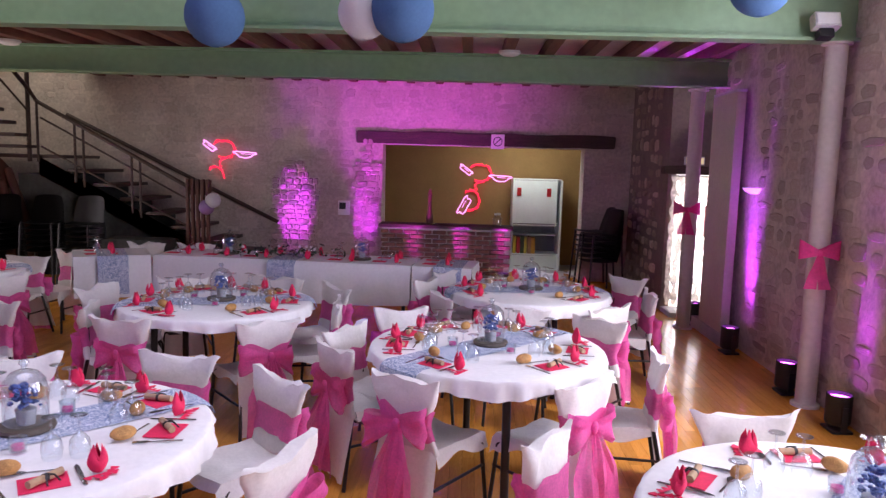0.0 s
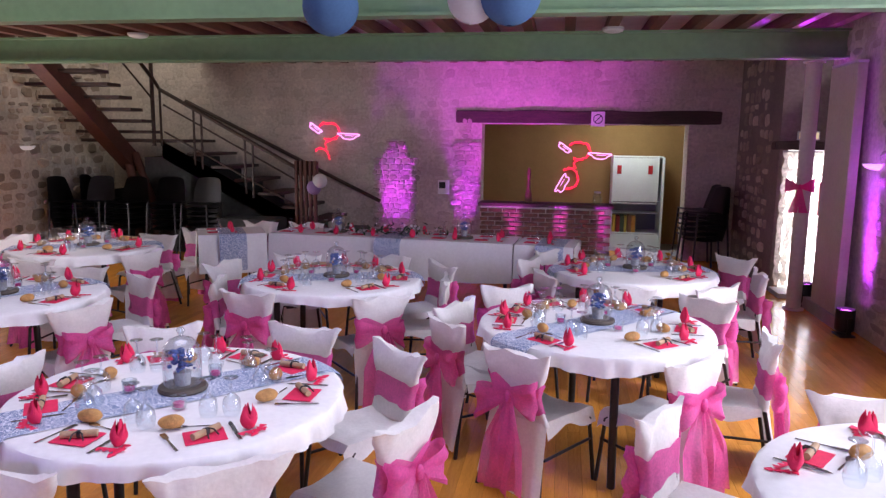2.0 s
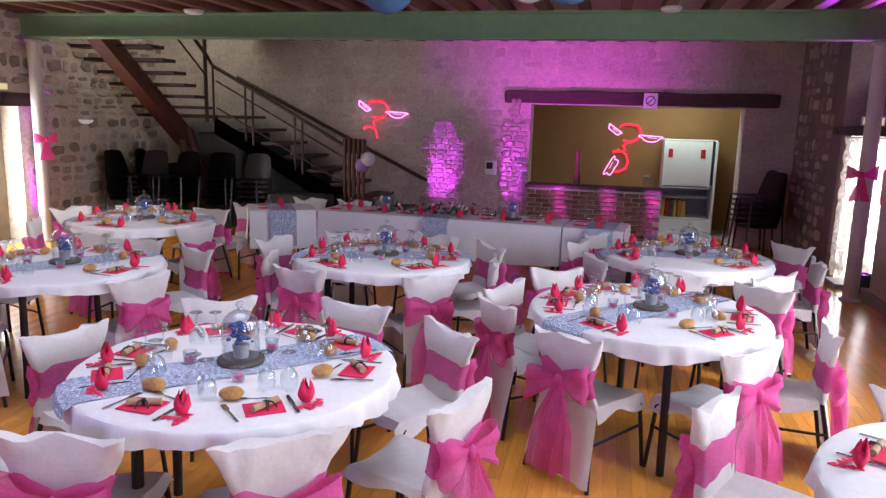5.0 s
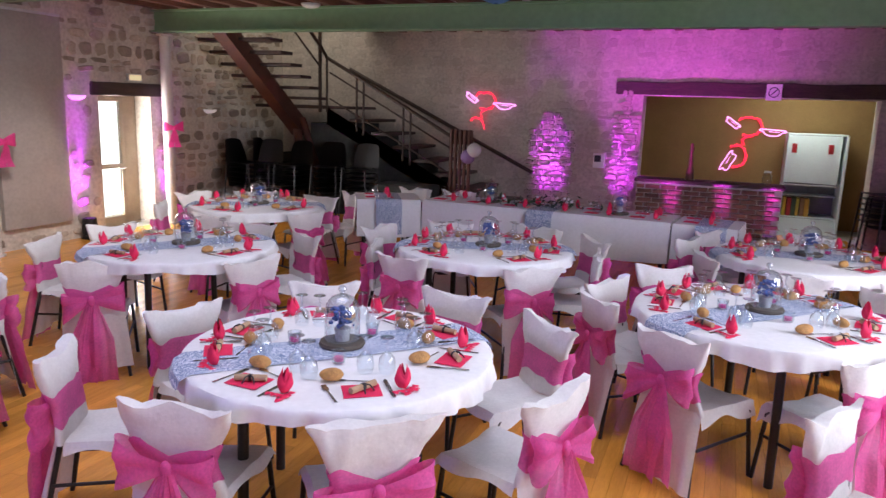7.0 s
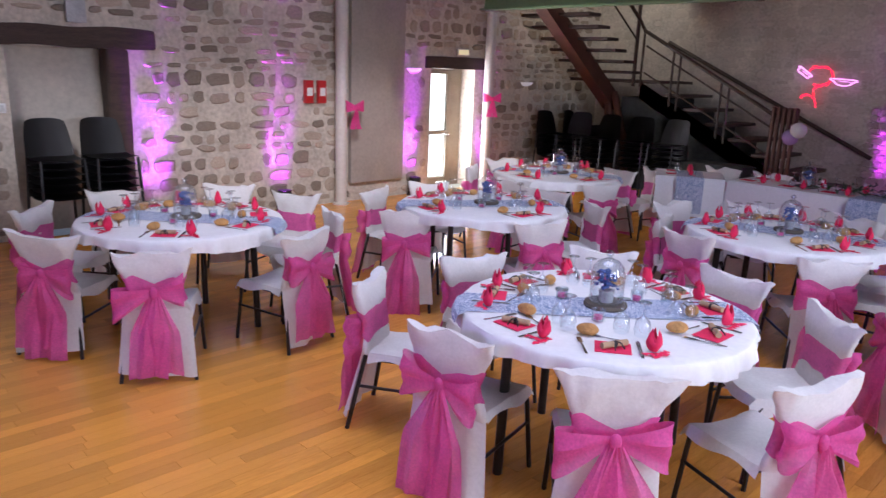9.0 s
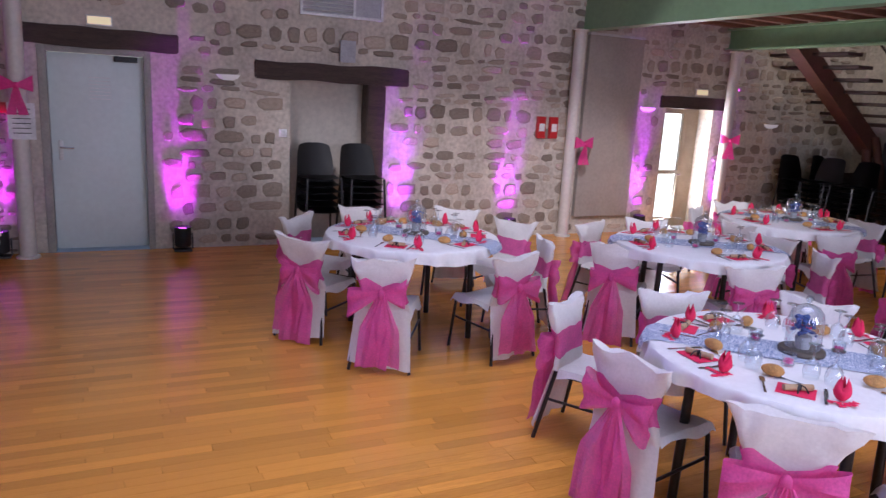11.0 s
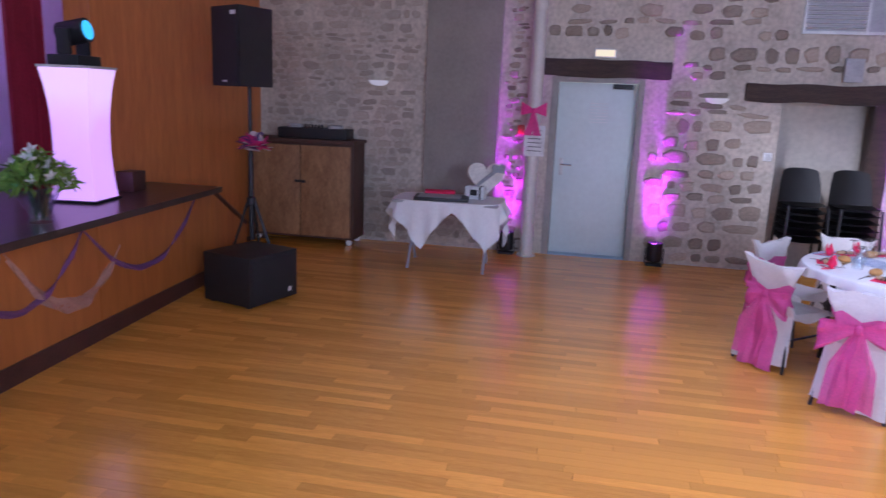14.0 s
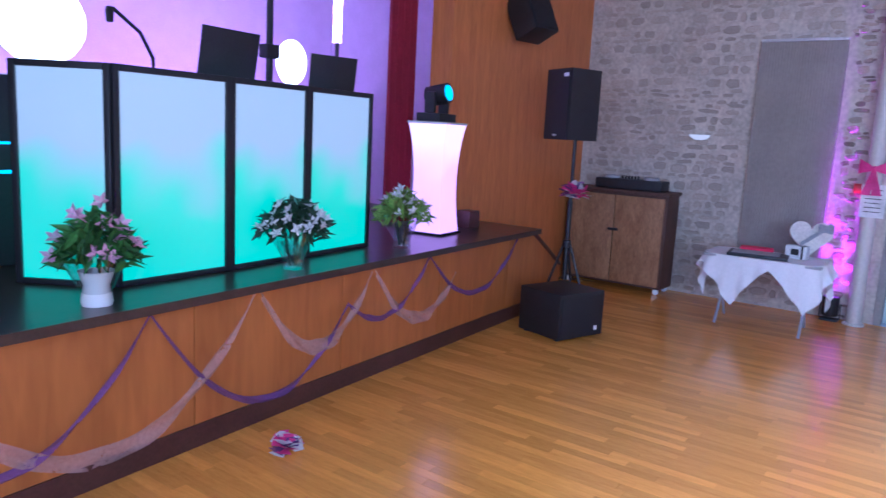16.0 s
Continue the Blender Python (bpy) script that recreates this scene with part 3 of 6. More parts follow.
# ---- doors and the glazed door ----
def white_door():
    d = thing("door_1", "pale grey flush door with a closer and a lever handle", "door", kind="structure")
    x = XL - 0.17
    part("door_leaf", box(B(), x, x + 0.04, -0.72, 0.15, 0.01, 1.99, 0.004), M["door"], d)
    bm = B()
    for y0, y1, z0, z1 in [(-0.798, -0.725, 0, 2.048), (0.155, 0.218, 0, 2.048), (-0.725, 0.155, 1.995, 2.048)]:
        box(bm, x - 0.03, XL + 0.012, y0, y1, z0, z1, 0.004)
    part("door_frame", bm, M["frame"], d, "grey door frame")
    part("door_plate", box(B(), x + 0.04, x + 0.048, -0.66, -0.62, 0.93, 1.13, 0.003), M["alu"], d)
    part("door_handle", tube(tube(B(), [(x + 0.04, -0.64, 1.06), (x + 0.09, -0.64, 1.06)], 0.009), [(x + 0.09, -0.645, 1.06), (x + 0.09, -0.52, 1.055)], 0.009), M["chrome"], d, "steel lever handle")
    bm = box(box(B(), x + 0.04, x + 0.085, -0.12, 0.10, 1.93, 1.985, 0.006), x + 0.09, x + 0.10, -0.10, 0.05, 1.955, 1.972)
    part("door_closer", bm, M["black"], d, "dark door closer")
    bm = B()
    for k in range(7):
        box(bm, x + 0.04, x + 0.0425, -0.36, -0.16, 1.55 + 0.035 * k, 1.558 + 0.035 * k)
    part("notice_lines", bm, M["paper"], d, "pale printed notice lines")


white_door()


def glazed_door():
    d = thing("window_1", "glazed garden door flooded with daylight", "window", kind="structure")
    x = XL - 0.3
    bm = B()
    for y0, y1, z0, z1 in [(7.02, 7.10, 0, 1.78), (7.62, 7.69, 0, 1.78), (7.10, 7.62, 1.70, 1.78), (7.10, 7.62, 0, 0.14), (7.10, 7.62, 0.80, 0.86)]:
        box(bm, x - 0.025, x + 0.025, y0, y1, z0, z1, 0.004)
    part("window_frame", bm, M["winframe"], d)
    for z0, z1 in ((0.14, 0.80), (0.86, 1.70)):
        g = part("pane", box(B(), x - 0.003, x + 0.003, 7.10, 7.62, z0, z1), M["glass"], d)
        g.visible_shadow = False
    part("side_panel", box(B(), x - 0.02, x + 0.02, 7.692, 7.92, 0, 1.78, 0.005), M["winframe"], d, "solid timber side panel")
    part("window_handle", tube(B(), [(x + 0.025, 7.65, 0.80), (x + 0.07, 7.65, 0.80), (x + 0.07, 7.53, 0.80)], 0.009), M["chrome"], d)


glazed_door()
for i, (y0, y1) in enumerate(WINDOWS):
    w = thing("window_%d" % (i + 2), "tall timber window letting in daylight", "window", kind="structure")
    bm = B()
    for a, b, z0, z1 in [(y0, y0 + 0.07, 0.9, 3.1), (y1 - 0.07, y1, 0.9, 3.1), (y0 + 0.07, y1 - 0.07, 3.03, 3.1), (y0 + 0.07, y1 - 0.07, 0.9, 0.97), ((y0 + y1) / 2 - 0.03, (y0 + y1) / 2 + 0.03, 0.97, 3.03)]:
        box(bm, XR + 0.25, XR + 0.31, a, b, z0, z1)
    part("window_frame", bm, M["winframe"], w)
    g = part("pane", box(B(), XR + 0.277, XR + 0.283, y0 + 0.07, y1 - 0.07, 0.97, 3.03), M["glass"], w)
    g.visible_shadow = False


def curtained_doorway():
    d = thing("doorway_curtain", "silvery sequin curtain strands hung in a bright doorway", "curtain")
    rnd = random.Random(4)
    for k in range(8):
        x = 2.66 + k * 0.092
        bm = B()
        ph = rnd.random() * 6
        sheet(bm, 5, 40, lambda u, v: (x + (u - 0.5) * (0.07 + 0.03 * math.sin(48 * v + ph)) + 0.012 * math.sin(5 * v + ph), 9.12 + 0.02 * math.sin(9 * v + ph) + 0.012 * math.sin(70 * v + ph), 1.68 - 1.62 * v))
        part("strand", bm, M["sheer"], d)
    part("rod", tube(B(), [(2.60, 9.12, 1.685), (3.36, 9.12, 1.685)], 0.01), M["grey"], d)
    structure("step", box(B(), XE, 3.5, 8.62, 9.049, -0.01, 0.055, 0.008), M["grey"], "worn grey stone door step")
    h = thing("hose_cabinet", "dark red fire cabinet on the alcove wall", "fire box", pose(2.93, YE + 0.004, 0.98))
    part("casing", box(B(), -0.06, 0.20, 0, 0.12, 0, 0.38, 0.012), M["redext"], h)
    part("lid", box(B(), -0.05, 0.19, 0.121, 0.13, 0.02, 0.36, 0.004), M["redext"], h)


curtained_doorway()


# ---- acoustic panels, vents and small wall fittings ----
def panel(name, x0, x1, y0, y1, z0, z1, m, label):
    t = thing(name, label, "panel")
    part("board", box(B(), x0, x1, y0, y1, z0, z1, 0.006), M[m], t)
    bm = box(B(), x0 - 0.0, x1 + 0.006, y0, y1, z1 + 0.002, z1 + 0.03, 0.003)
    part("top_rail", bm, M["alu"], t, "pale metal top rail")
    return t


ribbed = panel("wall_panel", XL, XL + 0.06, -2.25, -1.38, 0.5, 2.98, "panel", "tall taupe wall panel with fine upright ribs")
for k in range(29):
    part("slat", box(B(), XL + 0.061, XL + 0.073, -2.243 + 0.03 * k, -2.225 + 0.03 * k, 0.51, 2.97), M["panel"], ribbed, smooth=False)
panel("wall_panel", XL, XL + 0.07, 5.56, 6.46, 0.25, 2.66, "panel", "tall taupe fabric wall panel")
panel("wall_panel", XR - 0.16, XR - 0.07, 7.30, 7.98, 0.13, 2.53, "panelw", "tall pale fabric wall panel standing off the stones")
structure("plinth", box(B(), XR - 0.17, XR, 7.2, YE, 0, 0.125, 0.004), M["grey"], "low grey plinth along the wall")


def vent():
    v = thing("wall_vent", "white louvred air vent high on the wall", "vent")
    x = XL + 0.004
    part("backing", box(B(), x, x + 0.012, 1.76, 2.68, 2.58, 2.92), M["grey"], v)
    bm = B()
    for a, b, z0, z1 in [(1.74, 2.70, 2.56, 2.59), (1.74, 2.70, 2.91, 2.94), (1.74, 1.77, 2.59, 2.91), (2.67, 2.70, 2.59, 2.91), (2.34, 2.37, 2.59, 2.91)]:
        box(bm, x + 0.002, x + 0.03, a, b, z0, z1)
    part("frame", bm, M["alu"], v)
    for k in range(7):
        bm = box(B(), -0.011, 0.011, 1.77, 2.34, -0.003, 0.003)
        s = part("slat", bm, M["alu"], v)
        s.matrix_basis = pose(x + 0.022, 0, 2.62 + 0.043 * k, 0, 35, 0)


vent()


def exit_sign(m):
    s = thing("exit_sign", "small lit emergency exit light box", "sign", m)
    part("casing", box(B(), -0.12, 0.12, 0, 0.04, -0.05, 0.05, 0.006), M["alu"], s)
    part("face", box(B(), -0.105, 0.105, 0.041, 0.046, -0.036, 0.036), M["exit"], s)


exit_sign(pose(XL + 0.002, -0.24, 2.31, 0, 0, -90))
exit_sign(pose(XL + 0.002, 7.62, 2.02, 0, 0, -90))
exit_sign(pose(2.86, 9.048, 1.87, 0, 0, 180))


def sconce(m):
    s = thing("wall_sconce", "small white half-bowl uplighter on the wall", "wall lamp", m)
    bm = B()
    lathe(bm, [(0.0, -0.05), (0.05, -0.048), (0.10, -0.025), (0.125, 0.01), (0.118, 0.012), (0.09, -0.015), (0, -0.04)], 20)
    bmesh.ops.bisect_plane(bm, geom=bm.verts[:] + bm.edges[:] + bm.faces[:], plane_co=(0, 0, 0), plane_no=(0, -1, 0), clear_outer=True)
    part("shade", bm, M["sconce"], s)
    part("bracket", box(B(), -0.03, 0.03, 0, 0.03, -0.04, 0.0, 0.004), M["alu"], s)


for p in [(XL + 0.02, -2.83, 1.92, 0, 0, -90), (XL + 0.02, 0.98, 1.86, 0, 0, -90), (XL + 0.02, 6.66, 1.76, 0, 0, -90), (XL + 0.02, 9.10, 1.60, 0, 0, -90), (XR - 0.02, 7.02, 1.60, 0, 0, 90)]:
    sconce(pose(*p))


def extinguisher(y, z=1.30):
    e = thing("fire_alarm_box", "small red fire box on the stone wall", "fire box", pose(XL + 0.002, y, z))
    part("casing", box(B(), 0, 0.06, -0.06, 0.06, 0, 0.28, 0.012), M["redext"], e)
    part("label_plate", box(B(), 0.0605, 0.063, -0.04, 0.04, 0.09, 0.19), M["paper"], e)


extinguisher(4.93), extinguisher(5.12)
s = thing("light_switch", "white square light switch by the niche", "switch", pose(XL + 0.001, 1.57, 1.27))
part("plate", box(B(), 0, 0.012, -0.045, 0.045, -0.045, 0.045, 0.004), M["paper"], s)
part("rocker", box(B(), 0.0125, 0.018, -0.025, 0.025, -0.03, 0.03, 0.003), M["alu"], s)
solo("junction_box", box(B(), 0, 0.05, -0.09, 0.09, -0.12, 0.12, 0.008), M["grey"], "grey box fixed above the niche beam", "box", pose(XL + 0.03, 2.28, 2.2))
s = thing("notice", "white printed notice taped to the post", "notice", pose(-7.235, -0.95, 1.33, 0, 0, 0))
part("sheet", box(B(), 0, 0.003, -0.1, 0.13, -0.17, 0.17), M["paper"], s)
for k in range(6):
    part("text_line", box(B(), 0.0032, 0.0042, -0.06, 0.09, 0.11 - 0.045 * k, 0.118 - 0.045 * k), M["black"], s)
solo("alarm_call_point", box(B(), 0, 0.05, -0.05, 0.05, -0.05, 0.05, 0.006), M["redext"], "red alarm call point on the wall", "alarm", pose(XL, -1.1, 1.44))

s = thing("no_smoking_sign", "white plate with a barred circle on the beam", "sign", pose(0.53, YF - 0.085, 2.10))
part("plate", box(B(), -0.10, 0.10, -0.006, 0, -0.11, 0.11, 0.003), M["sign"], s)
part("ring", tube(B(), [(0.065 * math.cos(a), -0.009, 0.065 * math.sin(a)) for a in (k * math.pi / 12 for k in range(24))], 0.007, 6, closed=True), M["black"], s)
part("bar", tube(B(), [(-0.044, -0.009, -0.044), (0.044, -0.009, 0.044)], 0.007, 6), M["black"], s)
s = thing("wall_control_box", "small white control box with a dark screen", "control box", pose(-1.80, YF - 0.03, 1.03))
part("casing", box(B(), -0.09, 0.09, -0.04, 0, -0.11, 0.11, 0.006), M["sign"], s)
part("screen", box(B(), -0.07, 0.03, -0.045, -0.0405, -0.02, 0.08), M["black"], s)


def ceiling_lamp(x, y):
    s = thing("ceiling_light", "round white bulkhead light under the joists", "ceiling light", pose(x, y, ZM - 0.001))
    part("base", lathe(B(), [(0, 0), (0.115, 0), (0.115, -0.02), (0, -0.02)], 24), M["alu"], s)
    part("diffuser", lathe(B(), [(0.105, -0.021), (0.10, -0.035), (0.06, -0.05), (0, -0.052)], 24), M["sign"], s)


ceiling_lamp(-4.85, 7.8), ceiling_lamp(0.5, 7.8)
s = thing("floodlight", "small white floodlight fixed to the green beam", "floodlight", pose(2.58, YB2 - 0.09, 2.80, -20, 0, 0))
part("housing", box(B(), -0.09, 0.09, -0.09, 0.0, -0.05, 0.06, 0.01), M["alu"], s)
part("lens", box(B(), -0.075, 0.075, -0.094, -0.0905, -0.035, 0.045), M["sign"], s)
part("bracket", box(B(), -0.05, 0.05, -0.06, 0.02, -0.11, -0.051, 0.004), M["black"], s)


# ---- purple uplights ----
def uplight(x, y, tx, ty, e, col=(0.62, 0.03, 1.0), h=0.26, size=28, wide=0.2, rise=2.2):
    u = thing("uplight", "black floor uplighter shining magenta up the wall", "uplight", pose(x, y, 0, 0, 0, math.degrees(math.atan2(ty, tx)) - 90), "floor uplights")
    part("base", box(B(), -0.09, 0.09, -0.07, 0.07, 0, 0.02, 0.006), M["black"], u)
    part("can", lathe(B(), [(0, 0.05), (0.075, 0.05), (0.085, 0.07), (0.085, h), (0.078, h), (0.078, h - 0.03), (0, h - 0.03)], 20), M["black"], u)
    part("lens", lathe(B(), [(0, h - 0.024), (0.07, h - 0.024)], 20), M["uvlens"], u, "glowing magenta lens")
    for sx in (-1, 1):
        part("yoke", box(B(), sx * 0.098 - 0.005, sx * 0.098 + 0.005, -0.02, 0.02, 0.021, 0.19), M["black"], u)
    la = bpy.data.lights.new("uplight_beam", "AREA")
    la.shape, la.size, la.size_y, la.spread = "RECTANGLE", wide, 0.10, radians(size)
    la.energy, la.color = e * 0.0105, col
    new("uplight_beam", la).matrix_world = look((x + tx * 0.08, y + ty * 0.08, h + 0.01), (x + tx * 0.42, y + ty * 0.42, h + rise))


for u in [(-7.36, -1.2, -0.6, 0.0, 480, (0.74, 0.02, 1.0), 0.26, 30, 0.24, 2.1), (-7.36, 0.48, -0.6, 0, 620, (0.74, 0.02, 1.0), 0.26, 30, 0.24, 2.1), (-7.36, 2.98, -0.6, 0, 800, (0.56, 0.05, 1.0), 0.26, 30, 0.26, 2.1), (-7.36, 4.5, -0.6, 0, 800, (0.66, 0.05, 1.0), 0.26, 30, 0.26, 2.1),
          (-7.36, 6.64, -0.6, 0, 700, (0.62, 0.05, 1.0)), (-7.36, 8.15, -0.6, 0, 620), (2.74, 8.26, -0.3, -0.3, 800, (0.62, 0.03, 1.0), 0.26, 30, 0.2, 1.6), (2.70, 7.02, 0.6, 0.05, 800, (0.55, 0.05, 1.0)),
          (2.72, 5.80, 0.6, 0, 60), (2.72, 4.98, 0.6, 0, 120), (-2.55, 10.90, 0, 0.6, 640, (0.66, 0.035, 1.0), 0.26, 24, 0.44, 1.2), (-1.47, 10.90, 0, 0.6, 520, (0.66, 0.035, 1.0), 0.26, 24, 0.34, 1.3),
          (-0.66, 10.36, 0, 0.35, 420, (0.8, 0.05, 1.0), 0.2, 20, 0.16), (0.02, 10.36, 0, 0.35, 420, (0.8, 0.05, 1.0), 0.2, 20, 0.16), (0.64, 10.36, 0, 0.35, 420, (0.8, 0.05, 1.0), 0.2, 20, 0.14)]:
    uplight(*u)
# violet beam of the moving head on the light pillar
la = bpy.data.lights.new("moving_head_beam", "SPOT")
la.energy, la.color, la.spot_size, la.spot_blend, la.shadow_soft_size = 330, (0.34, 0.24, 1.0), radians(62), 1.0, 0.08
new("moving_head_beam", la).matrix_world = look((-3.86, -3.95, 2.2), (-0.9, 3.0, 0.6))
# wide magenta wash over the far wall and the purple light on the stage backdrop; spots and bodies are added
for eye, to, e, col, size in [((-0.9, 9.35, 0.3), (-0.6, 11.1, 3.1), 560, (0.8, 0.05, 0.9), 80), ((-1.6, -5.0, 1.2), (-2.2, -7.0, 2.4), 210, (0.75, 0.3, 1.0), 120), ((-3.6, -5.4, 1.0), (-3.6, -7.0, 2.2), 130, (0.85, 0.35, 1.0), 120)]:
    la = bpy.data.lights.new("wash_light", "SPOT")
    la.energy, la.color, la.spot_size, la.spot_blend = e, col, radians(size), 1.0
    new("wash_light", la).matrix_world = look(eye, to)
    u = thing("wash_lamp", "black box added as the body of a wash light", "stage lamp", pose(eye[0], eye[1], 0.882 if eye[1] < 0 else 0))
    part("can", box(B(), -0.1, 0.1, -0.1, 0.1, 0.0, 0.09 if eye[1] < 0 else 0.24, 0.01), M["black"], u)


# ---- chairs in white covers with pink sashes ----
def loop_shape(a, hw, hd):
    """Rounded oblong cross-section; a in turns."""
    c, s = math.cos(2 * math.pi * a), math.sin(2 * math.pi * a)
    return hw * math.copysign(abs(c) ** 0.45, c), hd * math.copysign(abs(s) ** 0.6, s)


def covered_chair(seed):
    r = random.Random(seed)
    off = Vector((seed * 3.1, seed * 1.7, 0))
    ch = thing("banquet_chair", "dark steel stacking chair in a white cover with a pink sash", "chair")
    for sx in (-1, 1):
        part("leg", tube(B(), [(sx * 0.19, 0.36, 0.435), (sx * 0.205, 0.40, 0.40), (sx * 0.225, 0.44, 0.0)], 0.0125), M["steel_dark"], ch)
        part("leg", tube(B(), [(sx * 0.12, -0.012, 0.68), (sx * 0.13, 0.0, 0.50), (sx * 0.17, -0.005, 0.43), (sx * 0.225, -0.09, 0.0)], 0.0125), M["steel_dark"], ch)
        part("side_rail", tube(B(), [(sx * 0.213, 0.424, 0.27), (sx * 0.213, -0.038, 0.27)], 0.009), M["steel_dark"], ch)
    part("stretcher", tube(B(), [(-0.195, 0.36, 0.425), (0.195, 0.36, 0.425)], 0.011), M["steel_dark"], ch)
    # seat with the cover drawn over it
    bm = B()
    lip = [0.035 + 0.05 * r.random() for _ in range(6)]

    def seat(u, v):
        x, y = (u - 0.5) * 2, v
        hw = 0.215 - 0.02 * (1 - v)
        px, py, pz = x * hw, 0.015 + y * 0.425, 0.462 - 0.012 * (1 - x * x) + 0.006 * math.sin(6 * u + seed)
        if abs(x) > 0.93:
            px, pz = math.copysign(hw + 0.006, x), pz - lip[0 if x > 0 else 1] * (0.9 + 0.35 * math.sin(7 * v + seed))
        if v > 0.96:
            py, pz = 0.45, pz - lip[2] * (0.8 + 0.4 * math.sin(5 * u))
        return Vector((px, py, pz)) + noise.noise_vector(Vector((u, v, 0)) * 4 + off) * 0.008
    sheet(bm, 26, 20, seat)
    part("seat", bm, M["cover"], ch)
    part("seat_pad", box(B(), -0.165, 0.165, 0.05, 0.40, 0.405, 0.428, 0.008), M["steel_dark"], ch)
    # sack over the backrest, with flared top corners
    tilt = r.uniform(-0.03, 0.03)
    ear = [r.uniform(0.05, 1.3), r.uniform(0.05, 1.3)]

    def back(u, v, grow=0.0):
        z = 0.45 + v * 0.395
        flare = max(0, (v - 0.66) / 0.34) ** 1.4
        cin = math.exp(-((v - 0.40) / 0.24) ** 2)
        hw = 0.205 - 0.048 * cin + 0.006 * flare + grow
        hd = 0.026 + 0.010 * math.sin(2 * v) - 0.006 * cin - 0.012 * flare + grow
        x, y = loop_shape(u, hw, hd)
        e = ear[0] if x > 0 else ear[1]
        k = flare * max(0, abs(x) / 0.2 - 0.55) ** 1.5
        x += math.copysign(0.15 * e * k, x)
        z += 0.060 * e * k + tilt * x * flare - 0.045 * flare * (1 - min(1, abs(x) / 0.2)) * r_s
        y += -0.035 * v - 0.05 * e * k * back_lean
        w = noise.noise_vector(Vector((x * 8, z * 5, y * 9)) + off) * (0.018 + 0.022 * flare) + noise.noise_vector(Vector((x * 24, z * 13, y * 20)) + off) * (0.007 + 0.006 * v)
        w.x *= 0.6
        return Vector((x, y - 0.005, z)) + w
    r_s, back_lean = r.uniform(-0.3, 0.6), r.uniform(-0.5, 0.8)
    bm = B()
    nu, nv = 36, 16
    rings = [[bm.verts.new(back(i / nu, j / nv)) for i in range(nu)] for j in range(nv + 1)]
    for j in range(nv):
        for i in range(nu):
            bm.faces.new((rings[j][i], rings[j][(i + 1) % nu], rings[j + 1][(i + 1) % nu], rings[j + 1][i]))
    top = rings[-1]
    for i in range(nu // 2):
        a, b2, c, d = top[i], top[(i + 1) % nu], top[nu - 1 - i], top[(nu - i) % nu]
        fs = [v for k, v in enumerate((a, b2, c, d)) if v not in (a, b2, c, d)[:k]]
        if len(fs) > 2:
            bm.faces.new(fs)
    # panel hanging behind
    hem, sw = r.uniform(0.035, 0.10), r.uniform(-0.03, 0.03)

    def skirt(u, v):
        x = (u - 0.5) * 2
        z = 0.47 - v * (0.47 - hem)
        fold = 0.016 * v * math.sin(9 * u + seed) + 0.009 * v * math.sin(21 * u + 2 * seed)
        return Vector((x * (0.202 + 0.034 * v) + sw * v, -0.036 - 0.075 * v + fold + 0.03 * abs(x) ** 4, z + 0.02 * v * x * (1 if seed % 2 else -1)))
    sheet(bm, 22, 12, skirt)
    part("back_cover", bm, M["cover"], ch)
    # sash round the back
    bm = B()
    z0, wd = r.uniform(0.52, 0.55), r.uniform(0.14, 0.175)
    vs = []
    for j in range(5):
        row = []
        for i in range(nu):
            v = (z0 + wd * j / 4 - 0.45) / 0.395
            p = back(i / nu, v, 0.007)
            pinch = max(0, 1 - abs(p.x) / 0.12) if p.y < 0 else 0
            p.z += (z0 + wd * 0.45 - p.z) * 0.55 * pinch + 0.01 * math.sin(i * 0.7 + seed)
            p.y -= 0.008 * pinch
            row.append(bm.verts.new(p))
        vs.append(row)
    for j in range(4):
        for i in range(nu):
            bm.faces.new((vs[j][i], vs[j][(i + 1) % nu], vs[j + 1][(i + 1) % nu], vs[j + 1][i]))
    part("sash", bm, M["pink"], ch)
    # bow: two loops, knot, two tails
    zb = z0 + wd * 0.42
    for sx in (-1, 1):
        droop, out = r.uniform(-0.02, 0.09), r.uniform(0.16, 0.24)
        bm = B()

        def wing(u, v):
            s = math.sin(math.pi * u)
            w = 0.024 + 0.088 * s ** 0.9
            rip = 0.014 * math.sin(9 * v + 5 * u + seed) * s + 0.006 * math.sin(21 * v + seed) * s
            return Vector((sx * (0.012 + out * s ** 0.9), -0.080 - 0.050 * math.cos(math.pi * u) * (0.35 + s) + rip, zb - droop * s + (v - 0.5) * 2 * w))
        sheet(bm, 16, 8, wing)
        part("bow_loop", bm, M["pink"], ch)
        ln, dr, wt = r.uniform(0.46, 0.58), r.uniform(0.0, 0.08), r.uniform(0.10, 0.165)
        bm = B()

        def tail(u, v):
            w = 0.022 + (wt - 0.022) * min(1, 2.2 * v)
            return Vector((sx * (0.012 + dr * v) + (u - 0.5) * 2 * w, -0.105 - 0.055 * v - 0.014 * math.cos(11 * u + seed) * min(1, 3 * v) - 0.006 * math.sin(27 * u + 4 * v + seed) + 0.014 * math.sin(5 * v + seed + sx), zb - 0.01 - ln * v - 0.03 * abs(u - 0.5) * v))
        sheet(bm, 16, 16, tail)
        part("tail", bm, M["pink"], ch)
    part("knot", ball(B(), (0, -0.105, zb), 0.030, 2, (0.85, 0.55, 1.4)), M["pink"], ch)
    return ch


CHAIRS = [covered_chair(i + 1) for i in range(9)]
used = set()
pick = random.Random(11)


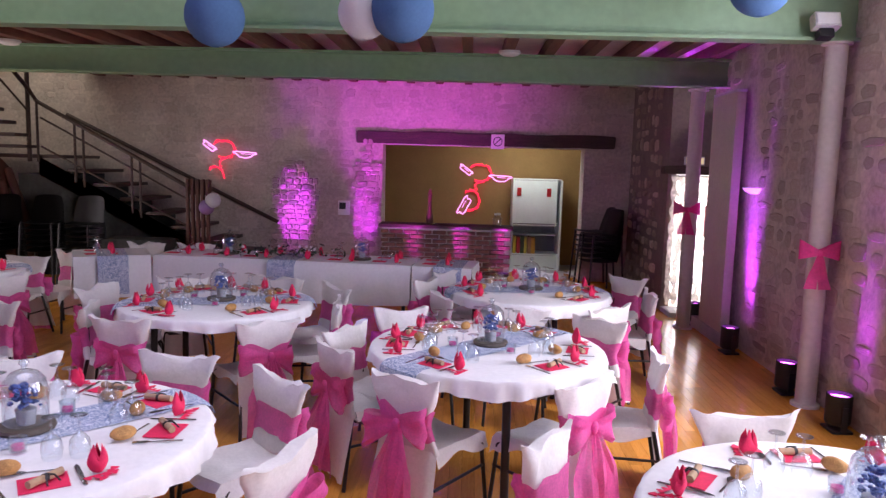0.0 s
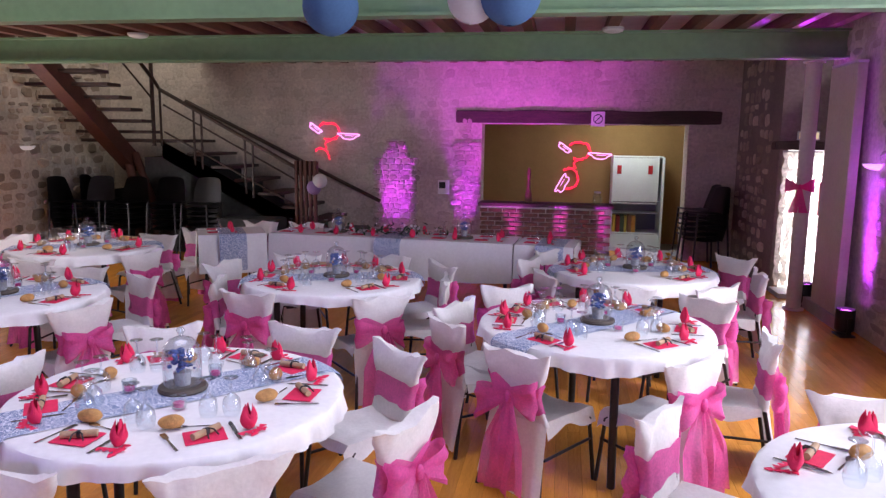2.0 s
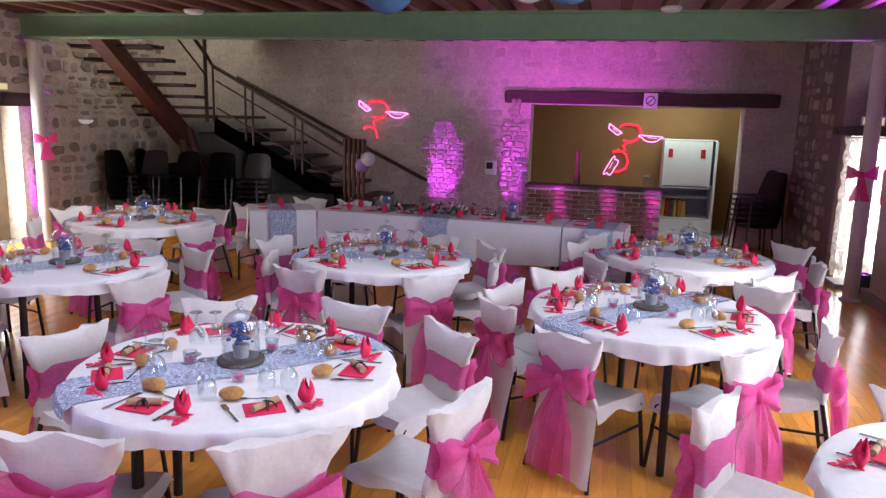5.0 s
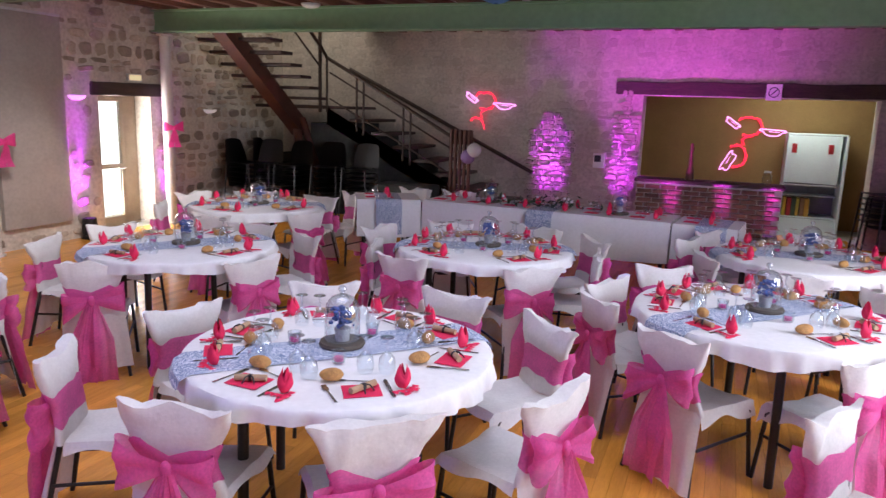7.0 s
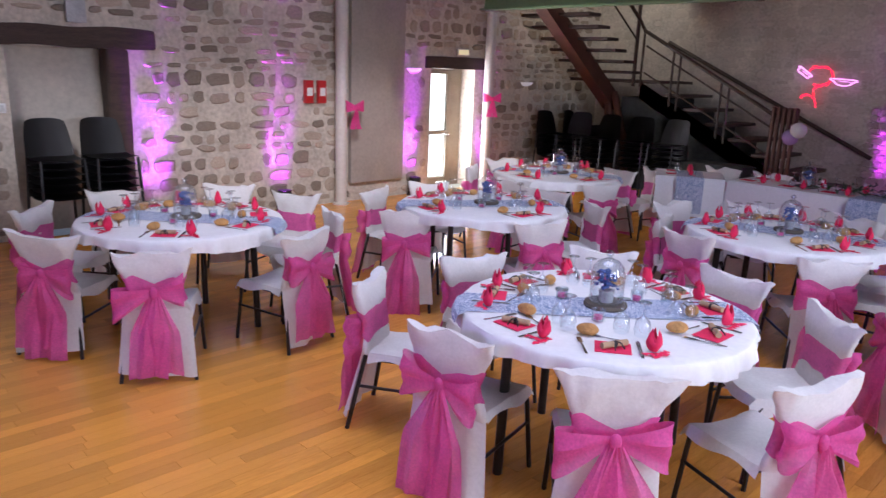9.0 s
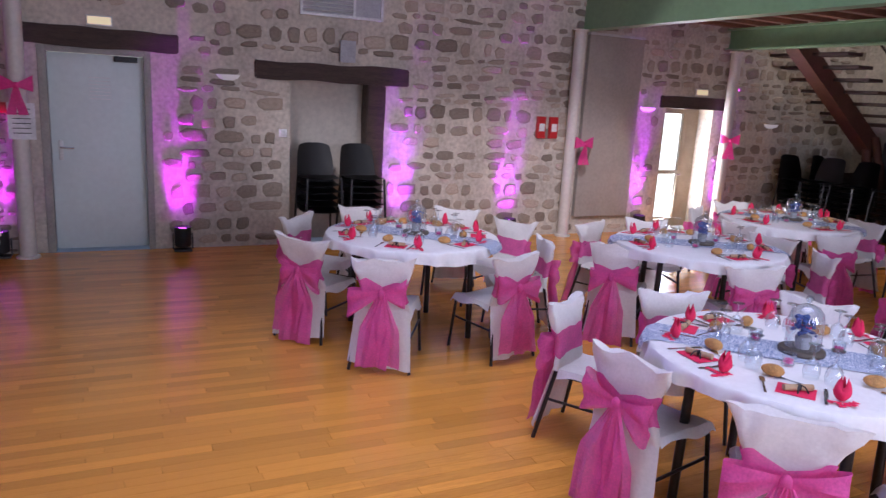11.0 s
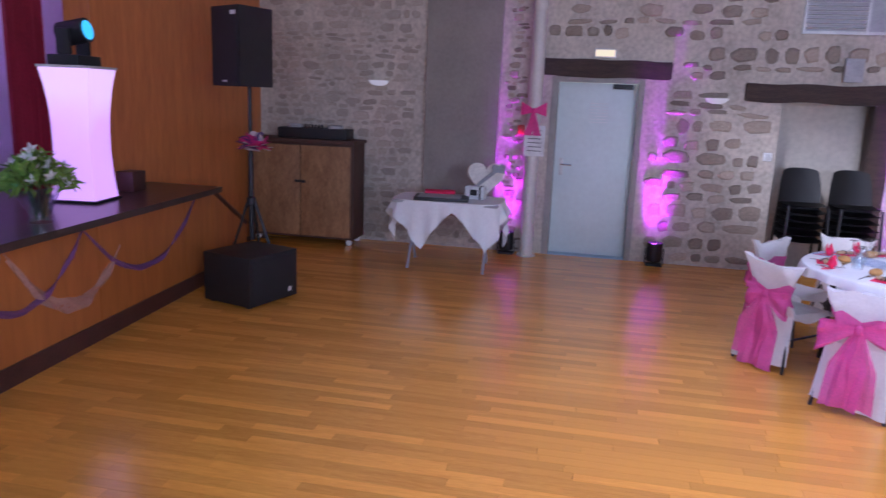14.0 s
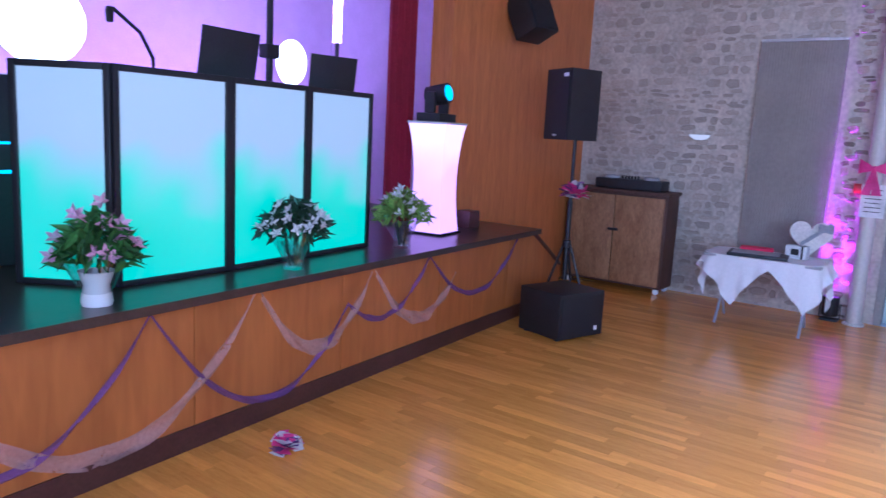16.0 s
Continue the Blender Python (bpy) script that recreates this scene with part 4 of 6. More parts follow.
def set_chair(x, y, fx, fy, group, turn=0.0):
    """A chair with its back at (x, y), facing the point (fx, fy)."""
    a = math.degrees(math.atan2(fy - y, fx - x)) - 90 + turn
    k = pick.randrange(len(CHAIRS))
    m = pose(x, y, 0, 0, 0, a)
    CHAIRS[k].scale = (0.9, 0.9, 0.88)
    if k not in used:
        used.add(k)
        CHAIRS[k].matrix_basis = m @ Matrix.Diagonal((0.9, 0.9, 0.88, 1))
        ob = CHAIRS[k]
    else:
        ob = copy_thing(CHAIRS[k], m)
    ob["group"] = group
    return ob


# ---- round tables ----
def round_table():
    t = thing("round_table", "round folding table on dark steel legs", "table")
    part("tabletop", lathe(B(), [(0, 0.72), (0.63, 0.72), (0.64, 0.73), (0.64, 0.748), (0, 0.75)], 48), M["steel_dark"], t)
    for k in range(4):
        a = math.pi / 4 + k * math.pi / 2
        part("leg", tube(B(), [(0.46 * math.cos(a), 0.46 * math.sin(a), 0.72), (0.48 * math.cos(a), 0.48 * math.sin(a), 0.0)], 0.022, 10), M["steel_dark"], t)
    for k in range(2):
        a = math.pi / 4 + k * math.pi / 2
        part("cross_rail", tube(B(), [(0.47 * math.cos(a), 0.47 * math.sin(a), 0.66), (-0.47 * math.cos(a), -0.47 * math.sin(a), 0.66)], 0.016), M["steel_dark"], t)
    return t


def round_cloth(seed):
    bm = B()
    n = 160
    rr = [(0.0, 0), (0.3, 0), (0.55, 0), (0.632, 0), (0.648, 0.005), (0.653, 0.014), (0.656, 0.028), (0.659, 0.045), (0.661, 0.062), (0.663, 0.078)]
    rings = []
    for r0, d in rr:
        if r0 == 0:
            rings.append([bm.verts.new((0, 0, 0.757))])
            continue
        row = []
        for k in range(n):
            a = 2 * math.pi * k / n
            k1 = d / 0.07
            dd = d * (1 + 0.20 * math.sin(3 * a + seed) + 0.10 * math.sin(7 * a + 2 * seed))
            rad = r0 + 0.009 * k1 * math.sin(23 * a + 2 * math.sin(3 * a) + seed) + 0.006 * k1 * math.sin(41 * a + 3 * seed)
            row.append(bm.verts.new((rad * math.cos(a), rad * math.sin(a), 0.757 - dd + 0.0012 * math.sin(11 * a + r0 * 20))))
        rings.append(row)
    for A, C in zip(rings, rings[1:]):
        for k in range(n):
            if len(A) == 1:
                bm.faces.new((A[0], C[k], C[(k + 1) % n]))
            else:
                bm.faces.new((A[k], C[k], C[(k + 1) % n], A[(k + 1) % n]))
    return solo("tablecloth", bm, M["cloth"], "white tablecloth draped over a round table", "tablecloth")


def runner():
    bm = B()

    def f(u, v):
        y = (v - 0.5) * 0.27
        s = (u - 0.5) * 2
        lim = math.sqrt(0.655 ** 2 - y * y)
        if abs(s) > 0.93:
            k = (abs(s) - 0.93) / 0.07
            return Vector((math.copysign(lim + 0.013 + 0.02 * k, s), y, 0.758 - 0.05 * k))
        return Vector((s / 0.93 * lim, y + 0.006 * math.sin(9 * u), 0.7615 + 0.001 * math.sin(30 * u)))
    sheet(bm, 40, 8, f)
    return solo("table_runner", bm, M["lace"], "blue and white lace runner across the tablecloth", "table runner")


def cloche():
    c = thing("glass_cloche", "glass cloche with blue flowers on a dark wooden base", "cloche")
    part("base", lathe(B(), [(0, 0), (0.088, 0), (0.092, 0.008), (0.088, 0.018), (0, 0.018)], 24), M["slate"], c)
    d = part("glass_dome", lathe(B(), [(0.070, 0.019), (0.071, 0.13), (0.064, 0.17), (0.044, 0.195), (0.018, 0.206), (0.0, 0.207)], 28), M["glass"], c)
    d.visible_shadow = False
    part("knob", lathe(B(), [(0, 0.207), (0.010, 0.209), (0.008, 0.217), (0.017, 0.228), (0.012, 0.240), (0, 0.243)], 16), M["glass"], d)
    part("pot", lathe(B(), [(0, 0.019), (0.028, 0.019), (0.033, 0.07), (0.028, 0.072), (0, 0.066)], 16), M["pot"], c)
    rnd = random.Random(5)
    bm = B()
    for _ in range(60):
        a, h, q = rnd.random() * 6.28, rnd.uniform(0.075, 0.155), rnd.uniform(0, 0.045)
        ball(bm, (q * math.cos(a), q * math.sin(a), h), rnd.uniform(0.006, 0.012), 1, (1, 1, 0.8))
    part("flowers", bm, M["blueflower"], c)
    return c


def ribbon_bar(bm, pts, w, t):
    """A flat bar along pts in the xy plane."""
    rings = [[bm.verts.new((x + sx * w0 * w, y, z)) for sx, z in ((-1, 0), (1, 0), (1, t), (-1, t))] for x, y, w0 in pts]
    for a, b in zip(rings, rings[1:]):
        for k in range(4):
            bm.faces.new((a[k], a[(k + 1) % 4], b[(k + 1) % 4], b[k]))
    bm.faces.new(rings[0][::-1]), bm.faces.new(rings[-1])
    return bm


def cutlery(name, prof, label):
    return solo(name, ribbon_bar(B(), prof, 1, 0.003), M["chrome"], label, name)


def stage_away(ob):
    """Prototypes are placed by their first use."""
    return [ob, False]


def scroll():
    s = thing("menu_scroll", "rolled kraft paper menu tied with black ribbon", "scroll")
    part("roll", tube(B(), [(-0.08, 0, 0.018), (0.08, 0, 0.018)], 0.017, 14), M["kraft"], s)
    part("ribbon", tube(B(), [(-0.008, 0, 0.018), (0.008, 0, 0.018)], 0.019, 14), M["black"], s, "black ribbon")
    for sx in (-1, 1):
        part("ribbon_end", tube(B(), [(0, -0.01, 0.037), (sx * 0.02, -0.03, 0.03), (sx * 0.03, -0.05, 0.004)], 0.004, 6), M["black"], s)
    return s


def folded_napkin(seed):
    r = random.Random(seed)
    bm = B()
    for k, (rad, ht) in enumerate(((0.040, 0.076), (0.028, 0.09))):
        ph = r.uniform(0, 2)

        def tulip(u, v):
            q = rad * math.sin(math.pi * (0.14 + 0.66 * v)) ** 0.9
            z = 0.002 + v * (ht + 0.028 * math.cos(3 * 2 * math.pi * u + ph) * v)
            return Vector((q * math.cos(2 * math.pi * u) + 0.014 * v * v * math.sin(seed), q * 0.7 * math.sin(2 * math.pi * u) + 0.006 * math.sin(14 * u), z))
        sheet(bm, 18, 7, tulip)
    sheet(bm, 26, 1, lambda u, v: Vector(((u - 0.5) * 0.13, -0.035 - v * (0.012 + 0.026 * abs(math.sin(u * 13))), 0.004 + 0.003 * u)))
    return solo("napkin", bm, M["red"], "crimson paper napkin folded into a tulip bud", "napkin")


def wine_glass():
    bm = lathe(B(), [(0.034, 0.0), (0.041, 0.035), (0.036, 0.07), (0.018, 0.092), (0.005, 0.102), (0.0045, 0.155), (0.012, 0.163), (0.033, 0.167), (0.033, 0.169), (0, 0.170)], 20)
    g = solo("wine_glass", bm, M["glass"], "clear wine glass standing upside down", "glass")
    g.visible_shadow = False
    return g


def candle_cup():
    c = thing("candle_cup", "small glass candle holder on the cloth", "candle holder")
    g = part("cup", lathe(B(), [(0, 0.002), (0.026, 0.002), (0.030, 0.05), (0.027, 0.05), (0.024, 0.008), (0, 0.008)], 18), M["glass"], c)
    part("candle", lathe(B(), [(0, 0.009), (0.020, 0.009), (0.020, 0.024), (0, 0.026)], 14), M["bowpink"], c, "pink tea light")
    return c


def bread_roll():
    bm = ball(B(), (0, 0, 0), 0.05, 3)
    for v in bm.verts:
        v.co = Vector((v.co.x * 1.15, v.co.y * 0.72, v.co.z * 0.62 + 0.028)) + noise.noise_vector(v.co * 25) * 0.003
        v.co.z = max(0.001, v.co.z)
    return solo("bread_roll", bm, M["bread"], "golden crusty bread roll on the cloth", "bread")


PROTO = dict(
    table=stage_away(round_table()), cloth=[stage_away(round_cloth(k)) for k in range(3)], runner=stage_away(runner()), cloche=stage_away(cloche()),
    mat=stage_away(solo("place_napkin", box(B(), -0.085, 0.085, -0.07, 0.07, 0, 0.003), M["red"], "flat red paper napkin at a place setting", "napkin")),
    border=stage_away(solo("paper_garland", ribbon_bar(B(), [(0.0, -0.08, 0.004), (0.0, -0.05, 0.018), (0, -0.048, 0.004), (0, -0.018, 0.018), (0, -0.016, 0.004), (0, 0.014, 0.018), (0, 0.016, 0.004), (0, 0.046, 0.018)], 1, 0.003), M["red"], "red zigzag paper strip on the cloth", "paper strip")),
    scroll=stage_away(scroll()), napkin=[stage_away(folded_napkin(k)) for k in range(3)],
    knife=stage_away(cutlery("knife", [(0, -0.10, 0.007), (0, -0.02, 0.009), (0, -0.015, 0.006), (0, 0.0, 0.010), (0, 0.09, 0.009), (0.003, 0.11, 0.001)], "steel table knife beside a place setting")),
    fork=stage_away(cutlery("fork", [(0, -0.10, 0.006), (0, 0.03, 0.004), (0, 0.045, 0.012), (0, 0.095, 0.012), (0, 0.10, 0.009)], "steel table fork beside a place setting")),
    spoon=stage_away(cutlery("spoon", [(0, -0.08, 0.005), (0, 0.03, 0.003), (0, 0.045, 0.012), (0, 0.07, 0.017), (0, 0.09, 0.010), (0, 0.095, 0.003)], "steel dessert spoon above a place setting")),
    glass=stage_away(wine_glass()), cup=stage_away(candle_cup()), bread=stage_away(bread_roll()),
)


SIZE = dict(mat=0.82, scroll=0.74, knife=0.85, fork=0.85, spoon=0.85, napkin=0.8, border=0.8, bread=0.8, glass=0.85, cloche=1.08)


def place(key, m, group="", var=0):
    rec = PROTO[key]
    rec = rec[var % len(rec)] if isinstance(rec[0], list) else rec
    if not rec[1]:
        rec[1] = True
        k = SIZE.get(key, 1.0)
        rec[0].scale = (k, k, k)
        rec[0].matrix_basis = m @ Matrix.Diagonal((k, k, k, 1))
        ob = rec[0]
    else:
        ob = copy_thing(rec[0], m)
    if group:
        ob["group"] = group
    return ob


TABLES = [  # centre, runner's turn, chairs
    (-1.46, 2.53, 46, [(-2.39, 2.66), (-2.05, 3.40), (-1.33, 3.53), (-0.75, 3.25), (-0.53, 2.45), (-1.03, 1.98), (-1.67, 1.78), (-2.42, 1.99)]),
    (0.25, 4.02, 47, [(-0.55, 3.86), (-0.56, 4.31), (-0.13, 3.36), (0.67, 3.42), (1.13, 3.86), (0.99, 4.75), (0.51, 5.05), (-0.30, 4.88)]),
    (-1.62, 5.00, 20, [(-2.62, 5.33), (-2.38, 4.74), (-1.88, 4.46), (-1.14, 4.42), (-0.81, 5.00), (-0.94, 5.64), (-2.20, 5.80), (-1.42, 5.90)]),
    (-4.34, 5.94, 30, [(-5.32, 6.22), (-4.87, 6.66), (-4.07, 6.70), (-3.85, 7.10), (-3.62, 5.65), (-4.24, 5.16), (-5.04, 5.42)]),
    (-3.55, 3.96, 57, [(-4.43, 3.61), (-4.50, 4.27), (-3.62, 4.85), (-3.00, 4.66), (-2.86, 3.76), (-3.58, 3.29)]),
    (-4.30, 1.84, 43, [(-5.45, 1.82), (-5.25, 2.66), (-4.62, 2.90), (-3.91, 2.75), (-3.47, 2.23), (-3.54, 1.34), (-4.25, 1.01), (-5.10, 1.19)]),
    (0.63, 5.87, 11, [(-0.04, 5.45), (-0.19, 6.12), (1.56, 6.60), (1.56, 5.80), (1.14, 5.20), (0.75, 6.85), (-0.01, 6.72)]),
    (1.31, 2.10, 50, [(0.47, 2.66), (1.29, 2.98), (2.08, 2.75), (2.24, 2.0)]),
]
rset = random.Random(3)
LAID = {(0, 0): 178, (0, 1): 130, (0, 2): 79, (0, 3): 45, (0, 4): 8, (0, 5): -49, (0, 6): -98, (0, 7): -147}   # covers laid beside the chairs
TURNED = {(0, 4): -24, (0, 6): 30, (1, 0): 30, (2, 2): 19, (4, 4): -10, (4, 5): 48, (5, 4): -20, (5, 6): 42}   # chairs pulled askew
for ti, (cx, cy, rt, chairs) in enumerate(TABLES):
    place("table", pose(cx, cy, 0, 0, 0, rset.uniform(0, 90)), "round tables")
    place("cloth", pose(cx, cy, 0, 0, 0, rset.uniform(0, 360)), "tablecloths", ti)
    place("runner", pose(cx, cy, 0, 0, 0, rt), "lace runners")
    place("cloche", pose(cx + (0.02 if ti else 0), cy + 0.02, 0.763, 0, 0, rset.uniform(0, 360)), "cloches")
    for k in range(3):
        a = radians(rt + 25 + 120 * k + rset.uniform(-15, 15))
        place("cup", pose(cx + 0.2 * math.cos(a), cy + 0.2 * math.sin(a), 0.763), "candle cups")
    for ci, (px, py) in enumerate(chairs):
        px, py = 1.02 * px, 1.02 * py
        away = max(1.0, 0.70 / math.hypot(px - cx, py - cy))
        px, py = cx + (px - cx) * away, cy + (py - cy) * away
        deg = math.degrees(math.atan2(py - cy, px - cx))
        set_chair(px, py, cx, cy, "chairs at round table", rset.uniform(-7, 7) + TURNED.get((ti, ci), 0))
        deg = LAID.get((ti, ci), deg)
        # a place setting: local x runs along the rim, y towards the middle
        base = pose(cx, cy, 0.759, 0, 0, deg + 90 + rset.uniform(-3, 3))

        def spot(x, rad, rz=0.0, z=0.0):
            return base @ pose(x, -rad, z, 0, 0, rz)
        j = rset.uniform
        place("mat", spot(j(-.02, .01), 0.50, j(-10, 10), 0.001), "place settings")
        place("scroll", spot(j(-.02, .01), 0.50, 8 + j(-25, 25), 0.0045), "menu scrolls")
        place("knife", spot(0.105, 0.50, j(-6, 6), 0.001), "knives")
        place("fork", spot(-0.115, 0.50, j(-8, 8), 0.001), "forks")
        place("spoon", spot(j(-.02, .02), 0.40, 80 + j(-10, 10), 0.001), "spoons")
        place("napkin", spot(0.155, 0.50, j(-25, 25), 0.001), "napkins", int(j(0, 3)))
        place("border", spot(0.185, 0.52, j(-60, 60), 0.001), "paper strips")
        place("bread", spot(-0.09, 0.375, j(-60, 60), 0.003), "bread rolls")
        place("glass", spot(0.05, 0.315, 0, 0.002), "wine glasses")
        place("glass", spot(0.13, 0.34, 0, 0.002), "wine glasses")


# ---- long head table ----
def long_table(x0, y0, x1, y1, depth, label):
    L = math.hypot(x1 - x0, y1 - y0)
    m = pose(x0, y0, 0, 0, 0, math.degrees(math.atan2(y1 - y0, x1 - x0)))
    t = thing("long_table", label, "table", m, "head tables")
    part("tabletop", box(B(), 0.01, L - 0.01, 0.02, depth, 0.72, 0.75, 0.004), M["steel_dark"], t)
    for x in (0.08, L - 0.08):
        for y in (0.08, depth - 0.06):
            part("leg", tube(B(), [(x, y, 0.72), (x, y, 0)], 0.02), M["steel_dark"], t)
    bm = B()
    n = max(10, int(L * 26))

    def f(u, v):
        x = u * L
        w = math.sin(23 * x + x0 * 5) * 0.5 + math.sin(9.7 * x + 1) * 0.5
        if v < 0.55:
            k = 1 - v / 0.55
            return Vector((x, 0.006 - 0.012 * k + 0.016 * k * w - 0.02 * k, 0.755 - 0.40 * k - 0.01 * math.sin(4 * x)))
        k = (v - 0.55) / 0.45
        return Vector((x, 0.01 + k * depth, 0.757))
    sheet(bm, n, 18, f)
    for s, X in ((-1, 0.0), (1, L)):
        sheet(bm, 10, 8, lambda u, v: Vector((X + s * (0.004 + 0.02 * v * (1 + 0.6 * math.sin(14 * u))), 0.01 + u * depth, 0.756 - 0.40 * v)))
    solo("tablecloth", bm, M["cloth"], "white cloth hanging low over the long table", "tablecloth", m)
    return m, L


HEAD = [(-3.68, 6.82, -3.07, 7.17), (-3.06, 7.18, -0.42, 6.98), (-0.41, 6.97, 0.17, 6.90)]
for k, (x0, y0, x1, y1) in enumerate(HEAD):
    m, L = long_table(x0, y0, x1, y1, 0.62, "long trestle table under a white cloth")
    for s in ([0.35] if k != 1 else [1.35]):
        bm = B()
        sheet(bm, 6, 22, lambda u, v: Vector((s + (u - 0.5) * 0.28, -0.044 + 0.004 * math.sin(20 * v) if v < 0.35 else -0.002 + (v - 0.35) / 0.65 * 0.58, 0.74 - 0.36 * (1 - v / 0.35) if v < 0.35 else 0.7615)))
        solo("table_runner", bm, M["lace"], "blue lace runner hanging over the long table", "table runner", m)
    for i in range(int(L / 0.42)):
        for dy in (0.22, 0.5):
            x = 0.2 + i * 0.42 + rset.uniform(-.05, .05)
            place("glass", m @ pose(x, dy, 0.76), "wine glasses")
            place("napkin", m @ pose(x + 0.13, dy - 0.05, 0.759, 0, 0, rset.uniform(0, 180)), "napkins", i)
            place("mat", m @ pose(x - 0.05, dy, 0.759, 0, 0, rset.uniform(-9, 9)), "place settings")
for x, y in [(-3.55, 8.12), (-2.98, 8.15)]:
    set_chair(x, y, x + 0.1, 6.0, "chairs at the head table")
g = thing("floral_centrepiece", "low garland of dark green leaves and white flowers", "flowers", pose(-1.72, 7.36, 0.762))
rnd = random.Random(8)
bm, bw = B(), B()
for k in range(150):
    x, y, z = rnd.gauss(0, 0.26), rnd.gauss(0, 0.07), abs(rnd.gauss(0, 0.05))
    q = Euler((rnd.uniform(-1, 1), rnd.uniform(-1, 1), rnd.uniform(0, 6))).to_matrix()
    vs = [bm.verts.new(Vector((x, y, z + 0.01)) + q @ Vector(p)) for p in ((-0.035, 0, 0), (0, -0.012, 0.004), (0.035, 0, 0), (0, 0.012, 0.004))]
    bm.faces.new(vs)
    if k < 14:
        ball(bw, (x * 0.8, y, z + 0.03), 0.018, 1)
part("leaves", bm, M["leafdark"], g)
part("blossoms", bw, M["petalw"], g)
place("cloche", pose(-2.35, 7.42, 0.763), "cloches"), place("cloche", pose(-0.95, 7.3, 0.763), "cloches")


# ---- serving counter and kitchen ----
counter = thing("brick_counter", "red brick serving counter with a dark wooden top", "counter")
part("core", box(B(), -1.14, 0.74, 10.52, 10.80, 0, 0.81), M["brickmortar"], counter, "pale mortar")
part("top", box(B(), -1.18, 0.78, 10.44, 10.86, 0.812, 0.86, 0.012), M["oldbeamx"], counter, "dark wooden counter top")
part("return_wall", box(B(), -1.14, -1.0, 10.80, YF, 0, 0.81), M["plaster"], counter)

cab = thing("kitchen_cabinet", "tall white kitchen cabinet with open lower shelves", "cabinet", pose(0.86, 12.25, 0))
part("side", box(B(), 0, 0.02, 0, 0.55, 0, 1.51), M["fridge"], cab)
part("side", box(B(), 0.79, 0.82, -0.12, 0.55, 0, 1.51), M["fridge"], cab)
# grey instead of white enamel: the shade inside, put into the colour
part("back_panel", box(B(), 0.02, 0.79, 0.53, 0.55, 0, 1.51), M["pot"], cab, "inside back greyed for shade")
part("top_panel", box(B(), 0, 0.82, -0.01, 0.55, 1.512, 1.53), M["fridge"], cab)
for z, d in ((0.06, 0.0), (0.24, 0.0), (0.56, 0.2), (0.78, 0.0)):
    part("shelf", box(B(), 0.021, 0.789, 0.03 + d, 0.53, z, z + 0.02), M["fridge"], cab)
d = part("door", box(B(), 0.004, 0.745, -0.025, -0.002, 0.79, 1.505, 0.004), M["fridge"], cab)
for h in (0.07, 0.57):
    part("handle", box(B(), h, h + 0.07, -0.045, -0.026, 1.24, 1.38, 0.006), M["redext"], d, "dark red handle")
part("sill", box(B(), 0.004, 0.745, -0.06, -0.003, 0.745, 0.765, 0.003), M["alu"], cab)
part("base_panel", box(B(), 0.02, 0.79, -0.002, 0.02, 0, 0.235), M["fridge"], cab)
cols = [(0.75, 0.55, 0.05), (0.45, 0.05, 0.04), (0.05, 0.10, 0.05), (0.7, 0.6, 0.1), (0.35, 0.2, 0.1), (0.6, 0.35, 0.05), (0.1, 0.2, 0.12)]
for k, c in enumerate(cols):
    if k < 6:
        w = 0.045 + 0.01 * (k % 3)
        solo("binder", box(B(), 0, w, 0, 0.24, 0, 0.28 - 0.01 * (k % 2), 0.003), mat("binder_%d" % k, c, 0.6), "coloured office binder standing on a shelf", "binder", pose(0.90 + 0.062 * k, 12.30, 0.261), "binders")
bottle = thing("tall_bottle", "tall dark bottle standing on the counter", "bottle", pose(-0.45, 10.66, 0.861))
part("body", lathe(B(), [(0, 0), (0.05, 0.0), (0.055, 0.03), (0.05, 0.12), (0.03, 0.2), (0.022, 0.34), (0.03, 0.42), (0.02, 0.5), (0, 0.52)], 18), M["stair"], bottle)
part("foot", lathe(B(), [(0, 0), (0.075, 0), (0.07, 0.014), (0.056, 0.02)], 18), M["glass"], bottle)
jar = thing("counter_jar", "glass jar on the counter", "jar", pose(0.55, 10.64, 0.861))
part("body", lathe(B(), [(0, 0), (0.06, 0), (0.065, 0.1), (0.04, 0.15), (0.045, 0.16), (0, 0.16)], 18), M["glass"], jar)
part("lid", lathe(B(), [(0, 0.161), (0.048, 0.161), (0.048, 0.185), (0, 0.19)], 18), M["alu"], jar)
# unseen lamp and fitting, added to brighten the cabinet
kl = bpy.data.lights.new("kitchen_fill", "AREA")
kl.size, kl.energy, kl.color = 0.7, 44, (0.90, 1.0, 0.84)
new("kitchen_fill", kl).matrix_world = look((1.0, 11.85, 2.56), (1.1, 12.1, 0))
s = thing("kitchen_ceiling_light", "square white fitting added for the kitchen fill lamp", "ceiling light", pose(1.0, 11.85, 2.598))
part("frame", box(B(), -0.37, 0.37, -0.37, 0.37, -0.025, 0, 0.004), M["alu"], s)


